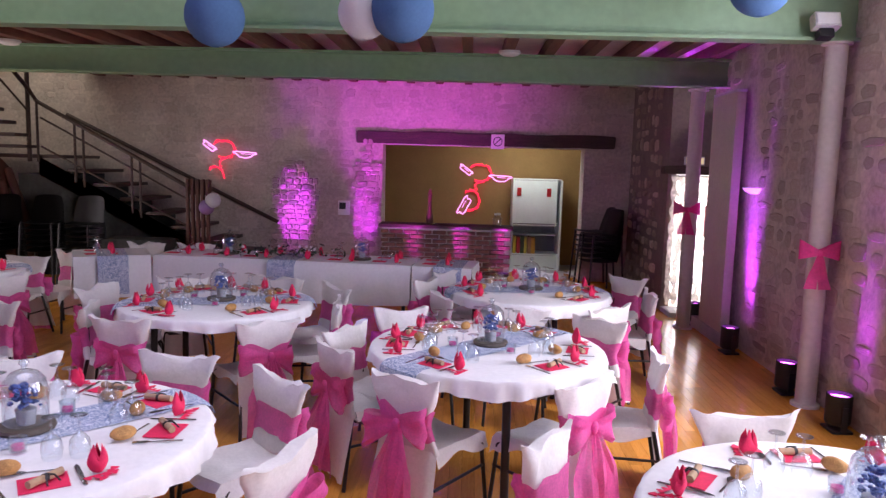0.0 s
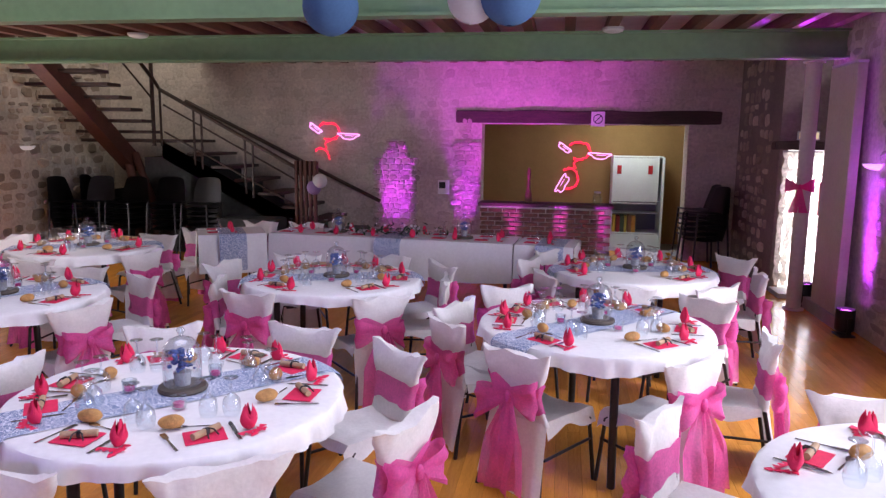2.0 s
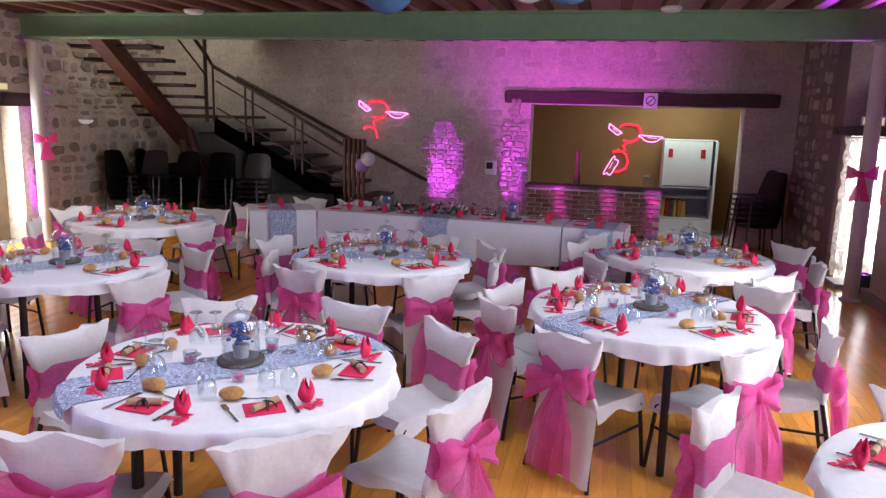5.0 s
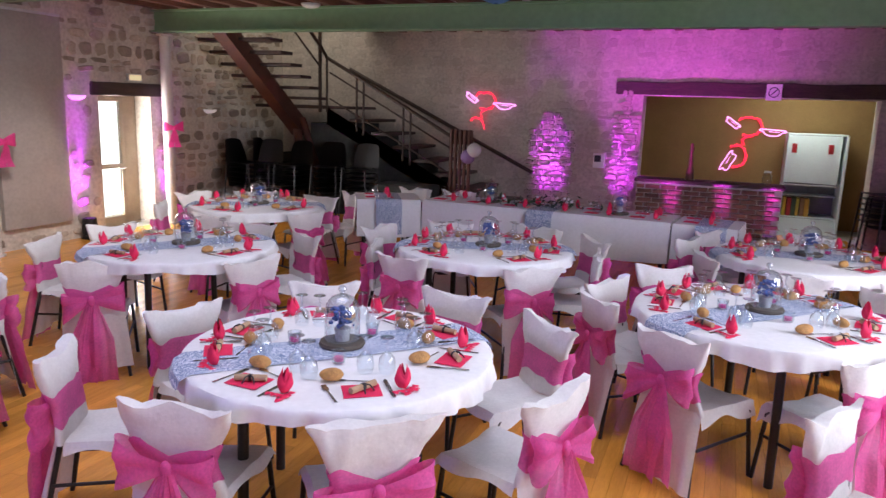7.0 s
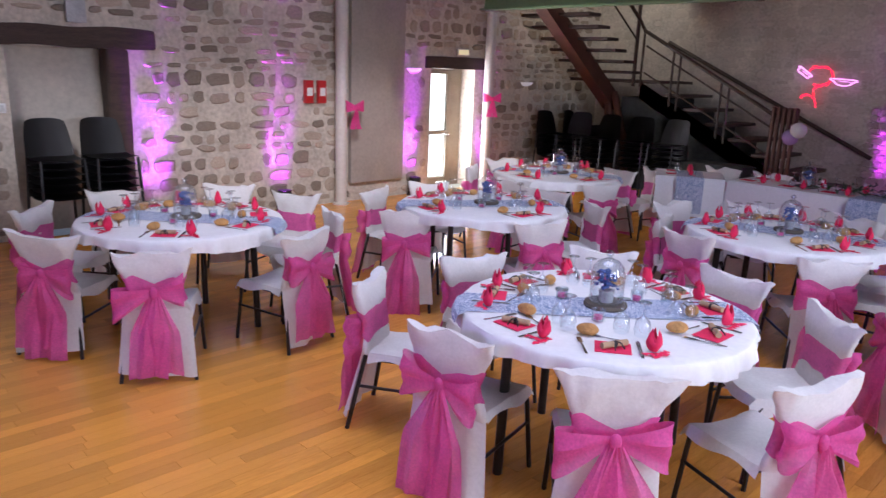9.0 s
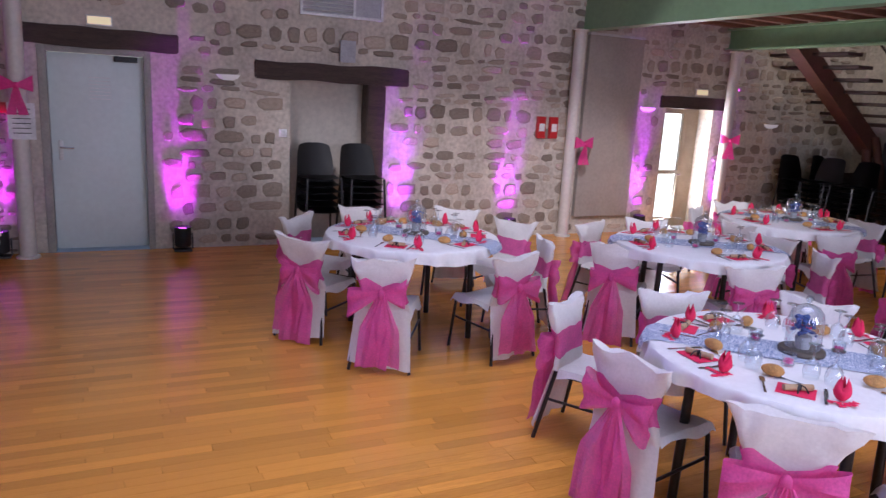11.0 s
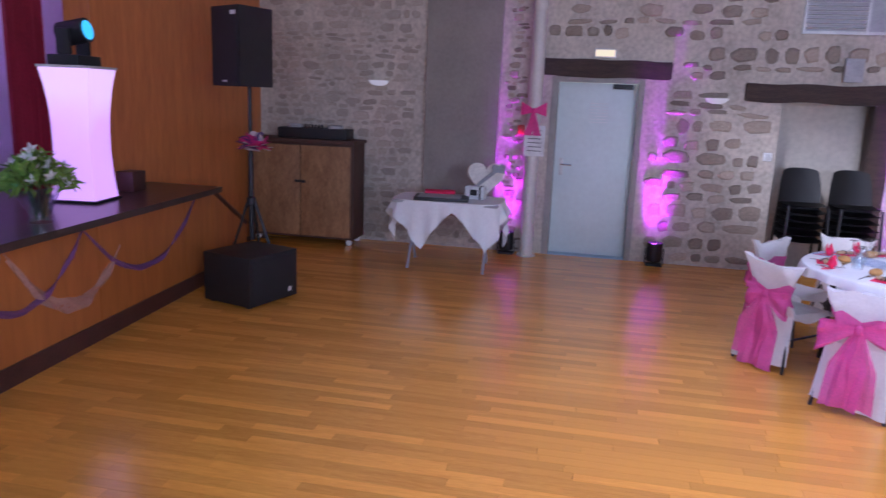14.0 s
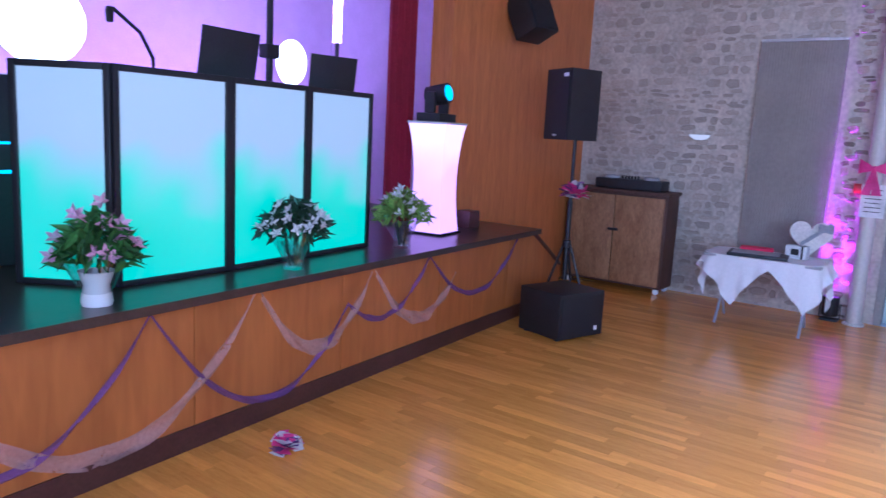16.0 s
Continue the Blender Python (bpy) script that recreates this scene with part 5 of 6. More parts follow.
# ---- staircase in the far corner ----
def staircase():
    st = thing("staircase", "dark open-tread stair with a rust-brown central stringer", "staircase")
    zl, n1 = 1.72, 9
    # lower flight along the far wall
    x0, x1 = -2.6, -5.95
    bm = B()
    sheet(bm, 1, 1, lambda u, v: Vector((x0 + (x1 - x0) * u, 10.05, zl * u - 0.28 + 0.26 * v)))
    bmesh.ops.solidify(bm, geom=bm.faces[:], thickness=0.05)
    part("stringer", bm, M["stair"], st)
    for k in range(n1):
        x = x0 + (x1 - x0) * (k + 0.5) / n1
        part("tread", box(B(), x - 0.17, x + 0.15, 10.08, 11.1, zl * (k + 1) / n1 - 0.045, zl * (k + 1) / n1, 0.006), M["tread"], st)
    part("landing", box(B(), -7.3, -5.95, 10.05, 11.1, zl - 0.05, zl, 0.006), M["tread"], st)
    # upper flight rises towards the hall
    n2 = 8
    ya, yb, za, zb = 10.0, 8.25, zl + 0.13, 2.94
    for k in range(n2):
        y = ya + (yb - ya) * k / (n2 - 1)
        z = za + (zb - za) * k / (n2 - 1)
        part("tread", box(B(), -7.22, -5.98, y - 0.16, y + 0.14, z - 0.045, z, 0.006), M["tread"], st)
    bm = B()
    a, b2 = Vector((-6.62, 10.25, zl - 0.32)), Vector((-6.62, 8.2, 2.90))
    vs = []
    for p in (a, b2):
        for dx in (-0.11, 0.11):
            for dz in (-0.17, 0.13):
                vs.append(bm.verts.new(p + Vector((dx, 0, dz))))
    for f in ((0, 1, 3, 2), (4, 6, 7, 5), (0, 2, 6, 4), (1, 5, 7, 3), (0, 4, 5, 1), (2, 3, 7, 6)):
        bm.faces.new([vs[i] for i in f])
    part("stringer", bm, M["stair"], st, "rust-brown central steel stringer")
    bm = tube(tube(B(), [(-6.35, 10.0, 0), (-6.38, 10.02, 0.7), (-6.62, 10.2, 1.45)], 0.07, 10), [(-6.05, 10.0, 0), (-6.1, 10.02, 0.7), (-6.5, 10.2, 1.5)], 0.06, 10)
    part("support", bm, M["stair"], st)
    # rails
    def rail(name, pts, r=0.024):
        part(name, tube(B(), pts, r, 8), M["rail"], st)
    slope = lambda x: zl * (x0 - x) / (x0 - x1)
    rail("handrail", [(-3.75, 10.05, slope(-3.75) + 0.70), (-5.95, 10.05, zl + 0.74), (-6.0, 9.95, 2.62), (-6.0, 8.9, 3.3)], 0.028)
    rail("wall_rail", [(-2.82, 11.07, 0.78), (-4.3, 11.07, 1.48), (-6.1, 11.07, 2.34)], 0.03)
    rail("lower_rail", [(-3.8, 10.05, slope(-3.8) + 0.52), (-5.9, 10.05, slope(-5.9) + 0.54)], 0.014)
    rail("lower_rail", [(-3.8, 10.05, slope(-3.8) + 0.14), (-5.9, 10.05, slope(-5.9) + 0.14)], 0.014)
    rail("upper_rail", [(-6.0, 9.95, 2.3), (-6.0, 8.9, 2.98)], 0.014)
    for x in (-4.5, -4.62, -5.3, -5.42, -5.95):
        zb2 = slope(x) if x > x1 else zl
        rail("baluster", [(x, 10.05, zb2 - 0.1), (x, 10.05, zb2 + 0.72)], 0.018)
    rail("corner_post", [(-6.03, 9.98, zl - 0.1), (-6.03, 9.98, 2.93)], 0.03)
    bm = B()
    for k in range(5):
        box(bm, -3.84 + 0.072 * k, -3.80 + 0.072 * k, 10.0, 10.06, 0.0, 1.44, 0.005)
    box(bm, -3.85, -3.50, 10.061, 10.09, 1.22, 1.43, 0.004)
    part("newel", bm, M["stair"], st, "slatted rust-brown newel post")
    # stepped dark solid stands for the shade under the lower flight
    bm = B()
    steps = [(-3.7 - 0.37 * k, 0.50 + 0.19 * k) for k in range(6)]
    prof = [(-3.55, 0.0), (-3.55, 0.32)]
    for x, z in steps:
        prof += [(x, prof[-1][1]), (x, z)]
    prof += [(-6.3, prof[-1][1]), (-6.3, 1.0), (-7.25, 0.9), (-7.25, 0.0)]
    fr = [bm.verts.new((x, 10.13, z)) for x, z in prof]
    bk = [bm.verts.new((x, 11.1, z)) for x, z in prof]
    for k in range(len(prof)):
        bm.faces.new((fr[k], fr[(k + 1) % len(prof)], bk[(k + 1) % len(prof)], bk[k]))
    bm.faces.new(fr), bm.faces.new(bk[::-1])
    part("soffit", bm, M["dark"], st, "dark filling for the shade under the stair", False)


staircase()
for p, c in [((-3.50, 9.88, 1.06), "lilacball"), ((-3.40, 9.86, 1.16), "lwhite")]:
    solo("paper_ball", ball(B(), (0, 0, 0), 0.105, 3), M[c], "small paper ball hung on the stair newel", "paper ball", pose(*p), "paper balls")


# ---- stacks of black shell chairs ----
def chair_stack(n):
    s = thing("stacked_chairs", "stack of black plastic shell chairs", "chairs")
    for k in range(n):
        dz = 0.075 * k
        bm = B()

        def shell(u, v):
            x = (u - 0.5) * 2
            if v < 0.5:
                t = v / 0.5
                return Vector((x * 0.21, 0.42 * (1 - t) - 0.02, 0.44 + dz + 0.02 * x * x - 0.02 * math.sin(math.pi * t)))
            t = (v - 0.5) / 0.5
            return Vector((x * (0.21 - 0.035 * t ** 3), -0.03 - 0.10 * t + 0.04 * x * x, 0.44 + dz + 0.36 * t - 0.03 * abs(x) ** 4 * t))
        sheet(bm, 10, 16, shell)
        bmesh.ops.solidify(bm, geom=bm.faces[:], thickness=0.008)
        part("shell", bm, M["stack"], s)
    for sx in (-1, 1):
        for y in (-0.05, 0.38):
            part("leg", tube(B(), [(sx * 0.19, y, 0.44 + 0.075 * (n - 1)), (sx * 0.22, y + (0.06 if y > 0 else -0.06), 0)], 0.014), M["black"], s)
    return s


CS = chair_stack(6)
CS.matrix_basis = pose(XL + 0.12, 1.92, 0, 0, 0, -90)
CS["group"] = "stacked chairs"
for x, y, a in [(XL + 0.12, 2.42, -90), (-7.1, 9.95, -80), (-7.15, 9.35, -95), (-6.75, 9.65, 185), (2.15, 10.3, 110), (2.15, 10.8, 100), (-6.2, 9.65, 175), (-5.65, 9.7, 190), (-5.1, 9.75, 180)]:
    copy_thing(CS, pose(x, y, 0, 0, 0, a))
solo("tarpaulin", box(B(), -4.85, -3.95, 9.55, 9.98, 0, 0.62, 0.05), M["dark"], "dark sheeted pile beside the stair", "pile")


# ---- laser drawings cast on the walls ----
LASER_WALL, LASER_KITCHEN = (-3.67, 1.86), (0.3, 1.58)


def wing_outline(cx, cz, ln, wd, turn, fingers):
    """Closed feathered leaf, long axis turned from x by turn degrees."""
    pts, ca, sa = [], math.cos(radians(turn)), math.sin(radians(turn))
    for k in range(40):
        a = 2 * math.pi * k / 40
        q = 1 + 0.22 * math.sin(fingers * a) * (math.sin(a) < 0)
        x, z = ln * math.cos(a) * q, wd * math.sin(a) * q + 0.3 * wd * math.cos(2 * a)
        pts.append((cx + x * ca - z * sa, 0, cz + x * sa + z * ca))
    return pts


def laser_figure(m, lower):
    f = thing("laser_drawing", "red laser line drawing with white-pink wing outlines", "light drawing", m)
    r = random.Random(3)
    wings = [(-0.27, 0.08, 0.15, 0.045, -35, 5), (0.41, -0.06, 0.23, 0.05, -3, 3)] + ([(-0.30, -0.62, 0.20, 0.075, 62, 5)] if lower else [])
    for w in wings:
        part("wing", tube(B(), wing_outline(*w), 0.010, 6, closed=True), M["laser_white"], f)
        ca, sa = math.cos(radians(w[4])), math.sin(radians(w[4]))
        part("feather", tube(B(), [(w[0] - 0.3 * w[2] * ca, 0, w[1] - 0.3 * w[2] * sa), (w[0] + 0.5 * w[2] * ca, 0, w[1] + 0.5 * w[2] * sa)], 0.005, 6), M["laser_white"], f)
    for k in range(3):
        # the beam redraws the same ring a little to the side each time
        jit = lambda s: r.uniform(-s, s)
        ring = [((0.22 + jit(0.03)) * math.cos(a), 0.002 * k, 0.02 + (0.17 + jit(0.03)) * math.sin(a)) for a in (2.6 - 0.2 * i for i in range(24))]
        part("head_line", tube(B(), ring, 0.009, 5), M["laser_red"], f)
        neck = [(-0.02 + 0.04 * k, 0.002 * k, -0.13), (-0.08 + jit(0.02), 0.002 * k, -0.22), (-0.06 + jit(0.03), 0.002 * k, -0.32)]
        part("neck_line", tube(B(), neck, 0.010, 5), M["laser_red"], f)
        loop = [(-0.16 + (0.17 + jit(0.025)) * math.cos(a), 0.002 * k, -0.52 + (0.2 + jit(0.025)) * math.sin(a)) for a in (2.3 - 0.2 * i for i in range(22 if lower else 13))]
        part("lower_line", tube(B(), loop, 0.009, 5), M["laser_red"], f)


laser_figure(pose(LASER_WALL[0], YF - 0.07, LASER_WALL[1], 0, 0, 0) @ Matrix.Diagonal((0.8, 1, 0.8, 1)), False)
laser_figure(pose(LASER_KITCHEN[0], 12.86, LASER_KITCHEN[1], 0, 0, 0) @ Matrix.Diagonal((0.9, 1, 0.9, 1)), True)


# ---- lanterns and bows ----
def lantern(x, y, z, r, m, label):
    l = thing("paper_lantern", label, "lantern", pose(x, y, z), "paper lanterns")
    prof = []
    for k in range(41):
        a = math.pi * k / 40
        prof.append((max(0.0, r * math.sin(a) * (1 - 0.012 * (k % 2))), -r * math.cos(a)))
    prof[0], prof[-1] = (0.03, -r), (0.03, r)
    part("shade", lathe(B(), prof, 32), M[m], l)
    part("cord", tube(B(), [(0, 0, r - 0.02), (0, 0, ZT - z)], 0.003, 6), M["black"], l)


lantern(-1.55, 4.8, 2.66, 0.19, "lblue", "blue ribbed paper lantern hanging on a cord")
lantern(-0.585, 4.8, 2.70, 0.165, "lwhite", "white ribbed paper lantern hanging on a cord")
lantern(-0.33, 4.72, 2.71, 0.20, "lblue", "blue ribbed paper lantern hanging on a cord")
lantern(1.9, 4.8, 2.92, 0.19, "lblue", "blue ribbed paper lantern hanging on a cord")


def pole_bow(m):
    b = thing("tulle_bow", "hot pink tulle bow tied round a post", "bow", m, "pink bows")
    for sx in (-1, 1):
        part("loop", sheet(B(), 12, 6, lambda u, v: Vector((sx * (0.01 + 0.13 * math.sin(math.pi * u)), -0.03 - 0.04 * math.cos(math.pi * u), (v - 0.5) * (0.04 + 0.11 * math.sin(math.pi * u)) + 0.02 * math.sin(math.pi * u)))), M["bowpink"], b)
        part("tail", sheet(B(), 5, 10, lambda u, v: Vector((sx * 0.05 * v + (u - 0.5) * (0.03 + 0.06 * v), -0.05 - 0.01 * math.sin(7 * v), -0.27 * v))), M["bowpink"], b)
    part("knot", ball(B(), (0, -0.05, 0), 0.03, 2), M["bowpink"], b)
    part("band", lathe(B(), [(0.079, -0.02), (0.081, 0.02)], 20, (0, 0.078, 0)), M["bowpink"], b)


for p in [(-7.242, -0.96, 1.66, 0, 0, 90), (-7.302, YB2, 1.25, 0, 0, 90), (-7.262, YB1, 1.36, 0, 0, 60), (2.50, YB1 - 0.055, 1.33, 0, 0, -10), (2.70, YB2 - 0.078, 1.19, 0, 0, -10)]:
    pole_bow(pose(*p))


# ---- stage ----
def front_y(x):
    return -3.36 + 0.065 * x


ZS = 0.88
CH0, CH1 = (-5.12, front_y(-5.12)), (-5.75, YS)
stage = thing("stage", "low stage with an orange plywood front and a dark edge", "stage", kind="structure")


def prism(bm, pts, z0, z1):
    lo = [bm.verts.new((x, y, z0)) for x, y in pts]
    hi = [bm.verts.new((x, y, z1)) for x, y in pts]
    n = len(pts)
    for k in range(n):
        bm.faces.new((lo[k], lo[(k + 1) % n], hi[(k + 1) % n], hi[k]))
    bm.faces.new(hi), bm.faces.new(lo[::-1])
    return bm


part("deck", prism(B(), [(XR, front_y(XR) + 0.085), (CH0[0] - 0.03, CH0[1] + 0.085), (CH0[0] - 0.03, YS + 0.003), (-5.0, YS - 0.3), (-5.4, YS - 0.3), (-5.4, -6.99), (XR, -6.99)], ZS - 0.05, ZS), M["stagetop"], stage, "dark glossy deck with an overhanging edge")
edges = [XR, 1.5, 0.28, -0.94, -2.16, -3.38, -4.60, CH0[0]]
for a, b2 in zip(edges, edges[1:]):
    part("front_panel", prism(B(), [(a - 0.003, front_y(a)), (b2 + 0.003, front_y(b2)), (b2 + 0.003, front_y(b2) - 0.02), (a - 0.003, front_y(a) - 0.02)], 0.13, ZS - 0.052), M["stageface"], stage)
# sloping cheek and steps down at the stage's end
xe = CH0[0] - 0.75
lo, hi = front_y(CH0[0]), front_y(xe)
bm = B()
vs = [bm.verts.new(p) for p in [(CH0[0], lo, 0.004), (xe, hi, 0.004), (xe, hi, 0.40), (CH0[0], lo, 0.826), (CH0[0], lo - 0.03, 0.004), (xe, hi - 0.03, 0.004), (xe, hi - 0.03, 0.40), (CH0[0], lo - 0.03, 0.826)]]
for f in ((0, 1, 2, 3), (7, 6, 5, 4), (0, 4, 5, 1), (1, 5, 6, 2), (2, 6, 7, 3), (3, 7, 4, 0)):
    bm.faces.new([vs[k] for k in f])
part("end_panel", bm, M["stageface"], stage)
part("end_trim", tube(B(), [(CH0[0], lo - 0.01, 0.845), (xe, hi - 0.01, 0.42)], 0.028, 8), M["stagedark"], stage)
for k in range(3):
    part("step", box(B(), CH0[0] - 0.25 * (k + 1), CH0[0] - 0.25 * k - 0.002, YS + 0.004, lo - 0.10, 0.004, 0.66 - 0.22 * k, 0.006), M["stagedark"], stage)
part("plinth", prism(B(), [(XR, front_y(XR) + 0.012), (CH0[0], CH0[1] + 0.012), (CH0[0], CH0[1] - 0.03), (XR, front_y(XR) - 0.03)], 0.0, 0.13), M["stagedark"], stage, "dark kick board")
c = thing("stage_curtain", "dark red stage curtain drawn to the side", "curtain", pose(-4.40, YS - 0.32, ZS))
part("drape", sheet(B(), 60, 6, lambda u, v: Vector((0.02 + 0.34 * u, 0.045 * math.sin(44 * u) - 0.1, 2.6 * (1 - v) + 0.01))), M["redcurtain"], c)


def swag(pa, low, pb, m, label, w=0.045):
    bm = B()

    def f(u, v):
        # parabola through the three points, in the plane of the stage front
        k = u
        x = (1 - k) * pa[0] + k * pb[0]
        zc = 2 * low[1] - 0.5 * (pa[1] + pb[1])
        z = (1 - k) ** 2 * pa[1] + 2 * k * (1 - k) * zc + k * k * pb[1]
        ww = w * (0.55 + 0.55 * math.sin(math.pi * k) + 0.15 * math.sin(31 * k))
        return Vector((x, front_y(x) + 0.02 + 0.012 * math.sin(23 * k + 5 * v), z + (v - 0.5) * 2 * ww))
    sheet(bm, 36, 4, f)
    solo("tulle_swag", bm, M[m], label, "swag", None, "tulle swags")


SW = "thin purple tulle swag pinned along the stage front"
for a, l, b2 in [((0.9, .82), (0.1, .22), (-0.66, .82)), ((-0.66, .82), (-1.4, .14), (-2.2, .60)), ((-2.2, .60), (-2.65, .44), (-3.2, .82)), ((-3.2, .82), (-3.8, .40), (-4.75, .82))]:
    swag(a, l, b2, "swagp", SW, 0.022)
SW = "pale pink tulle swag pinned along the stage front"
for a, l, b2 in [((0.5, .8), (-0.4, .15), (-1.35, .8)), ((-1.4, .8), (-2.0, .36), (-2.45, .78)), ((-2.5, .78), (-3.0, .34), (-3.6, .62)), ((2.2, .8), (1.3, .2), (0.5, .8))]:
    swag(a, l, b2, "swagw", SW, 0.046)


def dj_booth():
    d = thing("dj_booth", "folding booth front of glowing panels in black frames", "dj booth")
    pts = [(-0.40, -4.22), (-0.70, -3.78), (-1.45, -3.80), (-2.14, -3.86), (-2.86, -3.93)]
    for (xa, ya), (xb, yb) in zip(pts, pts[1:]):
        L, ang = math.hypot(xb - xa, yb - ya), math.degrees(math.atan2(yb - ya, xb - xa))
        f = part("frame", B(), M["black"], d)
        bm = B()
        for x0, x1, z0, z1 in [(0, 0.035, 0, 1.18), (L - 0.035, L, 0, 1.18), (0.035, L - 0.035, 0, 0.03), (0.035, L - 0.035, 1.145, 1.18)]:
            box(bm, x0, x1, -0.02, 0.02, z0, z1, 0.004)
        f.data = mesh_of("frame", bm, M["black"])
        f.matrix_basis = pose(xa, ya, ZS + 0.001, 0, 0, ang)
        p = part("panel", box(B(), 0.036, L - 0.036, -0.004, 0.004, 0.031, 1.144), M["led"], f, "glowing translucent panel")
    part("table", box(B(), -2.93, -0.78, -4.7, -4.06, ZS + 0.9, ZS + 0.95, 0.006), M["black"], d)
    for x in (-2.6, -0.95):
        part("table_leg", tube(B(), [(x, -4.4, ZS), (x, -4.4, ZS + 0.9)], 0.03), M["black"], d)


dj_booth()
ZB = ZS + 0.951


def laptop(m, label):
    l = thing("laptop_stand", label, "laptop", m)
    part("base", box(B(), -0.2, 0.2, -0.14, 0.14, 0.18, 0.2, 0.005), M["black"], l)
    sc = part("screen_lid", box(B(), -0.24, 0.24, -0.012, 0.0, 0.0, 0.36, 0.006), M["black"], l)
    sc.matrix_basis = pose(0, 0.15, 0.2, -10, 0, 0)
    part("stand", tube(tube(B(), [(-0.15, 0, 0), (-0.15, 0.05, 0.18)], 0.012), [(0.15, 0, 0), (0.15, 0.05, 0.18)], 0.012), M["black"], l)


laptop(pose(-1.72, -4.35, ZB, 0, 0, 4), "black laptop raised on a stand seen from behind")
laptop(pose(-2.76, -4.36, ZB, 0, 0, -14) @ Matrix.Diagonal((0.85, 0.85, 0.9, 1)), "black laptop raised on a stand seen from behind")
s = thing("audio_mixer", "flat black audio mixer on the booth table", "mixer", pose(-2.1, -4.3, ZB))
part("case", box(B(), -0.22, 0.22, -0.15, 0.15, 0, 0.16, 0.008), M["black"], s)
part("top_plate", box(B(), -0.2, 0.2, -0.13, 0.13, 0.161, 0.17), M["grey"], s)
s = thing("gooseneck_microphone", "microphone on a bent black stand", "microphone", pose(-1.45, -4.6, ZB))
part("stand", tube(B(), [(0, 0, 0), (0, 0, 0.35), (0.1, 0.02, 0.5), (0.3, 0.05, 0.62)], 0.012), M["black"], s)
part("capsule", lathe(B(), [(0, -0.05), (0.02, -0.045), (0.026, 0.02), (0.02, 0.045), (0, 0.05)], 14, (0.32, 0.05, 0.58)), M["grille"], s)
s = thing("globe_lamp", "large white glowing globe lamp on a stand", "lamp", pose(-1.02, -5.22, ZS))
part("globe", ball(B(), (0, 0, 1.5), 0.28, 3), M["moon"], s)
part("stand", tube(B(), [(0, 0, 0), (0, 0, 1.17)], 0.03), M["black"], s)
s = thing("glow_disc_lamp", "round white stage lamp behind the booth", "lamp", pose(-3.45, -5.5, ZS))
part("globe", ball(B(), (0, 0, 1.5), 0.17, 3, (1, 0.6, 1.25)), M["moon"], s)
part("stand", tube(B(), [(0, 0, 0), (0, 0, 1.3)], 0.02), M["black"], s)
s = thing("light_tube", "upright glowing magenta light tube", "lamp", pose(-4.05, -5.5, ZS))
part("tube", tube(B(), [(0, 0, 1.76), (0, 0, 2.4)], 0.045, 12), M["tube"], s)
part("stand", tube(B(), [(0, 0, 0), (0, 0, 1.759)], 0.02), M["black"], s)
s = thing("light_stand", "tall black lighting pole behind the booth", "stand", pose(-2.72, -4.95, ZS))
part("pole", tube(B(), [(0, 0, 0.0), (0, 0, 2.9)], 0.028), M["black"], s)
part("clamp", box(B(), -0.07, 0.07, -0.05, 0.05, 1.45, 1.56, 0.01), M["black"], s)
s = thing("equipment_case", "black flight case beside the booth", "case", pose(-0.52, -4.98, ZS))
part("body", box(B(), -0.35, 0.35, -0.3, 0.3, 0, 1.12, 0.02), M["black"], s)
part("strip_light", box(B(), -0.3, 0.3, 0.301, 0.306, 0.55, 0.57), M["screenblue"], s)
part("strip_light", box(B(), -0.3, 0.3, 0.301, 0.306, 0.72, 0.735), M["screenblue"], s)

p = thing("light_pillar", "white stretch-fabric pillar glowing pink from inside", "light pillar", pose(-3.95, -4.10, ZS, 0, 0, 8))
bm = B()
for k in range(13):
    t = k / 12
    q = 0.172 - 0.028 * math.sin(math.pi * t ** 0.9) + 0.02 * t ** 6
    ring = [bm.verts.new((sx * q, sy * q, 0.02 + 0.97 * t)) for sx, sy in ((-1, -1), (1, -1), (1, 1), (-1, 1))]
    if k:
        for i in range(4):
            bm.faces.new((last[i], last[(i + 1) % 4], ring[(i + 1) % 4], ring[i]))
    last = ring
part("sleeve", bm, M["pillarled"], p)
part("base_plate", box(B(), -0.19, 0.19, -0.19, 0.19, 0, 0.019), M["black"], p)
part("top_plate", box(B(), -0.2, 0.2, -0.2, 0.2, 0.992, 1.01), M["alu"], p)
h = thing("moving_head_light", "black moving head spotlight on the pillar", "stage light", pose(-3.95, -4.12, ZS + 1.011, 0, 0, 8))
part("base", box(B(), -0.16, 0.16, -0.12, 0.12, 0, 0.075, 0.012), M["black"], h)
for sx in (-1, 1):
    part("arm", box(B(), sx * 0.125 - 0.022, sx * 0.125 + 0.022, -0.05, 0.05, 0.076, 0.26, 0.012), M["black"], h)
hd = part("head", tube(B(), [(0, -0.09, 0.22), (0, 0.11, 0.26)], 0.09, 16), M["black"], h)
part("lens", tube(B(), [(0, 0.111, 0.2602), (0, 0.118, 0.2616)], 0.07, 16), M["screenblue"], hd, "cyan lit lens")
solo("small_box", box(B(), -0.09, 0.09, -0.08, 0.08, 0, 0.17, 0.008), M["stagedark"], "small dark box on the stage deck", "box", pose(-4.55, -4.12, ZS + 0.001))


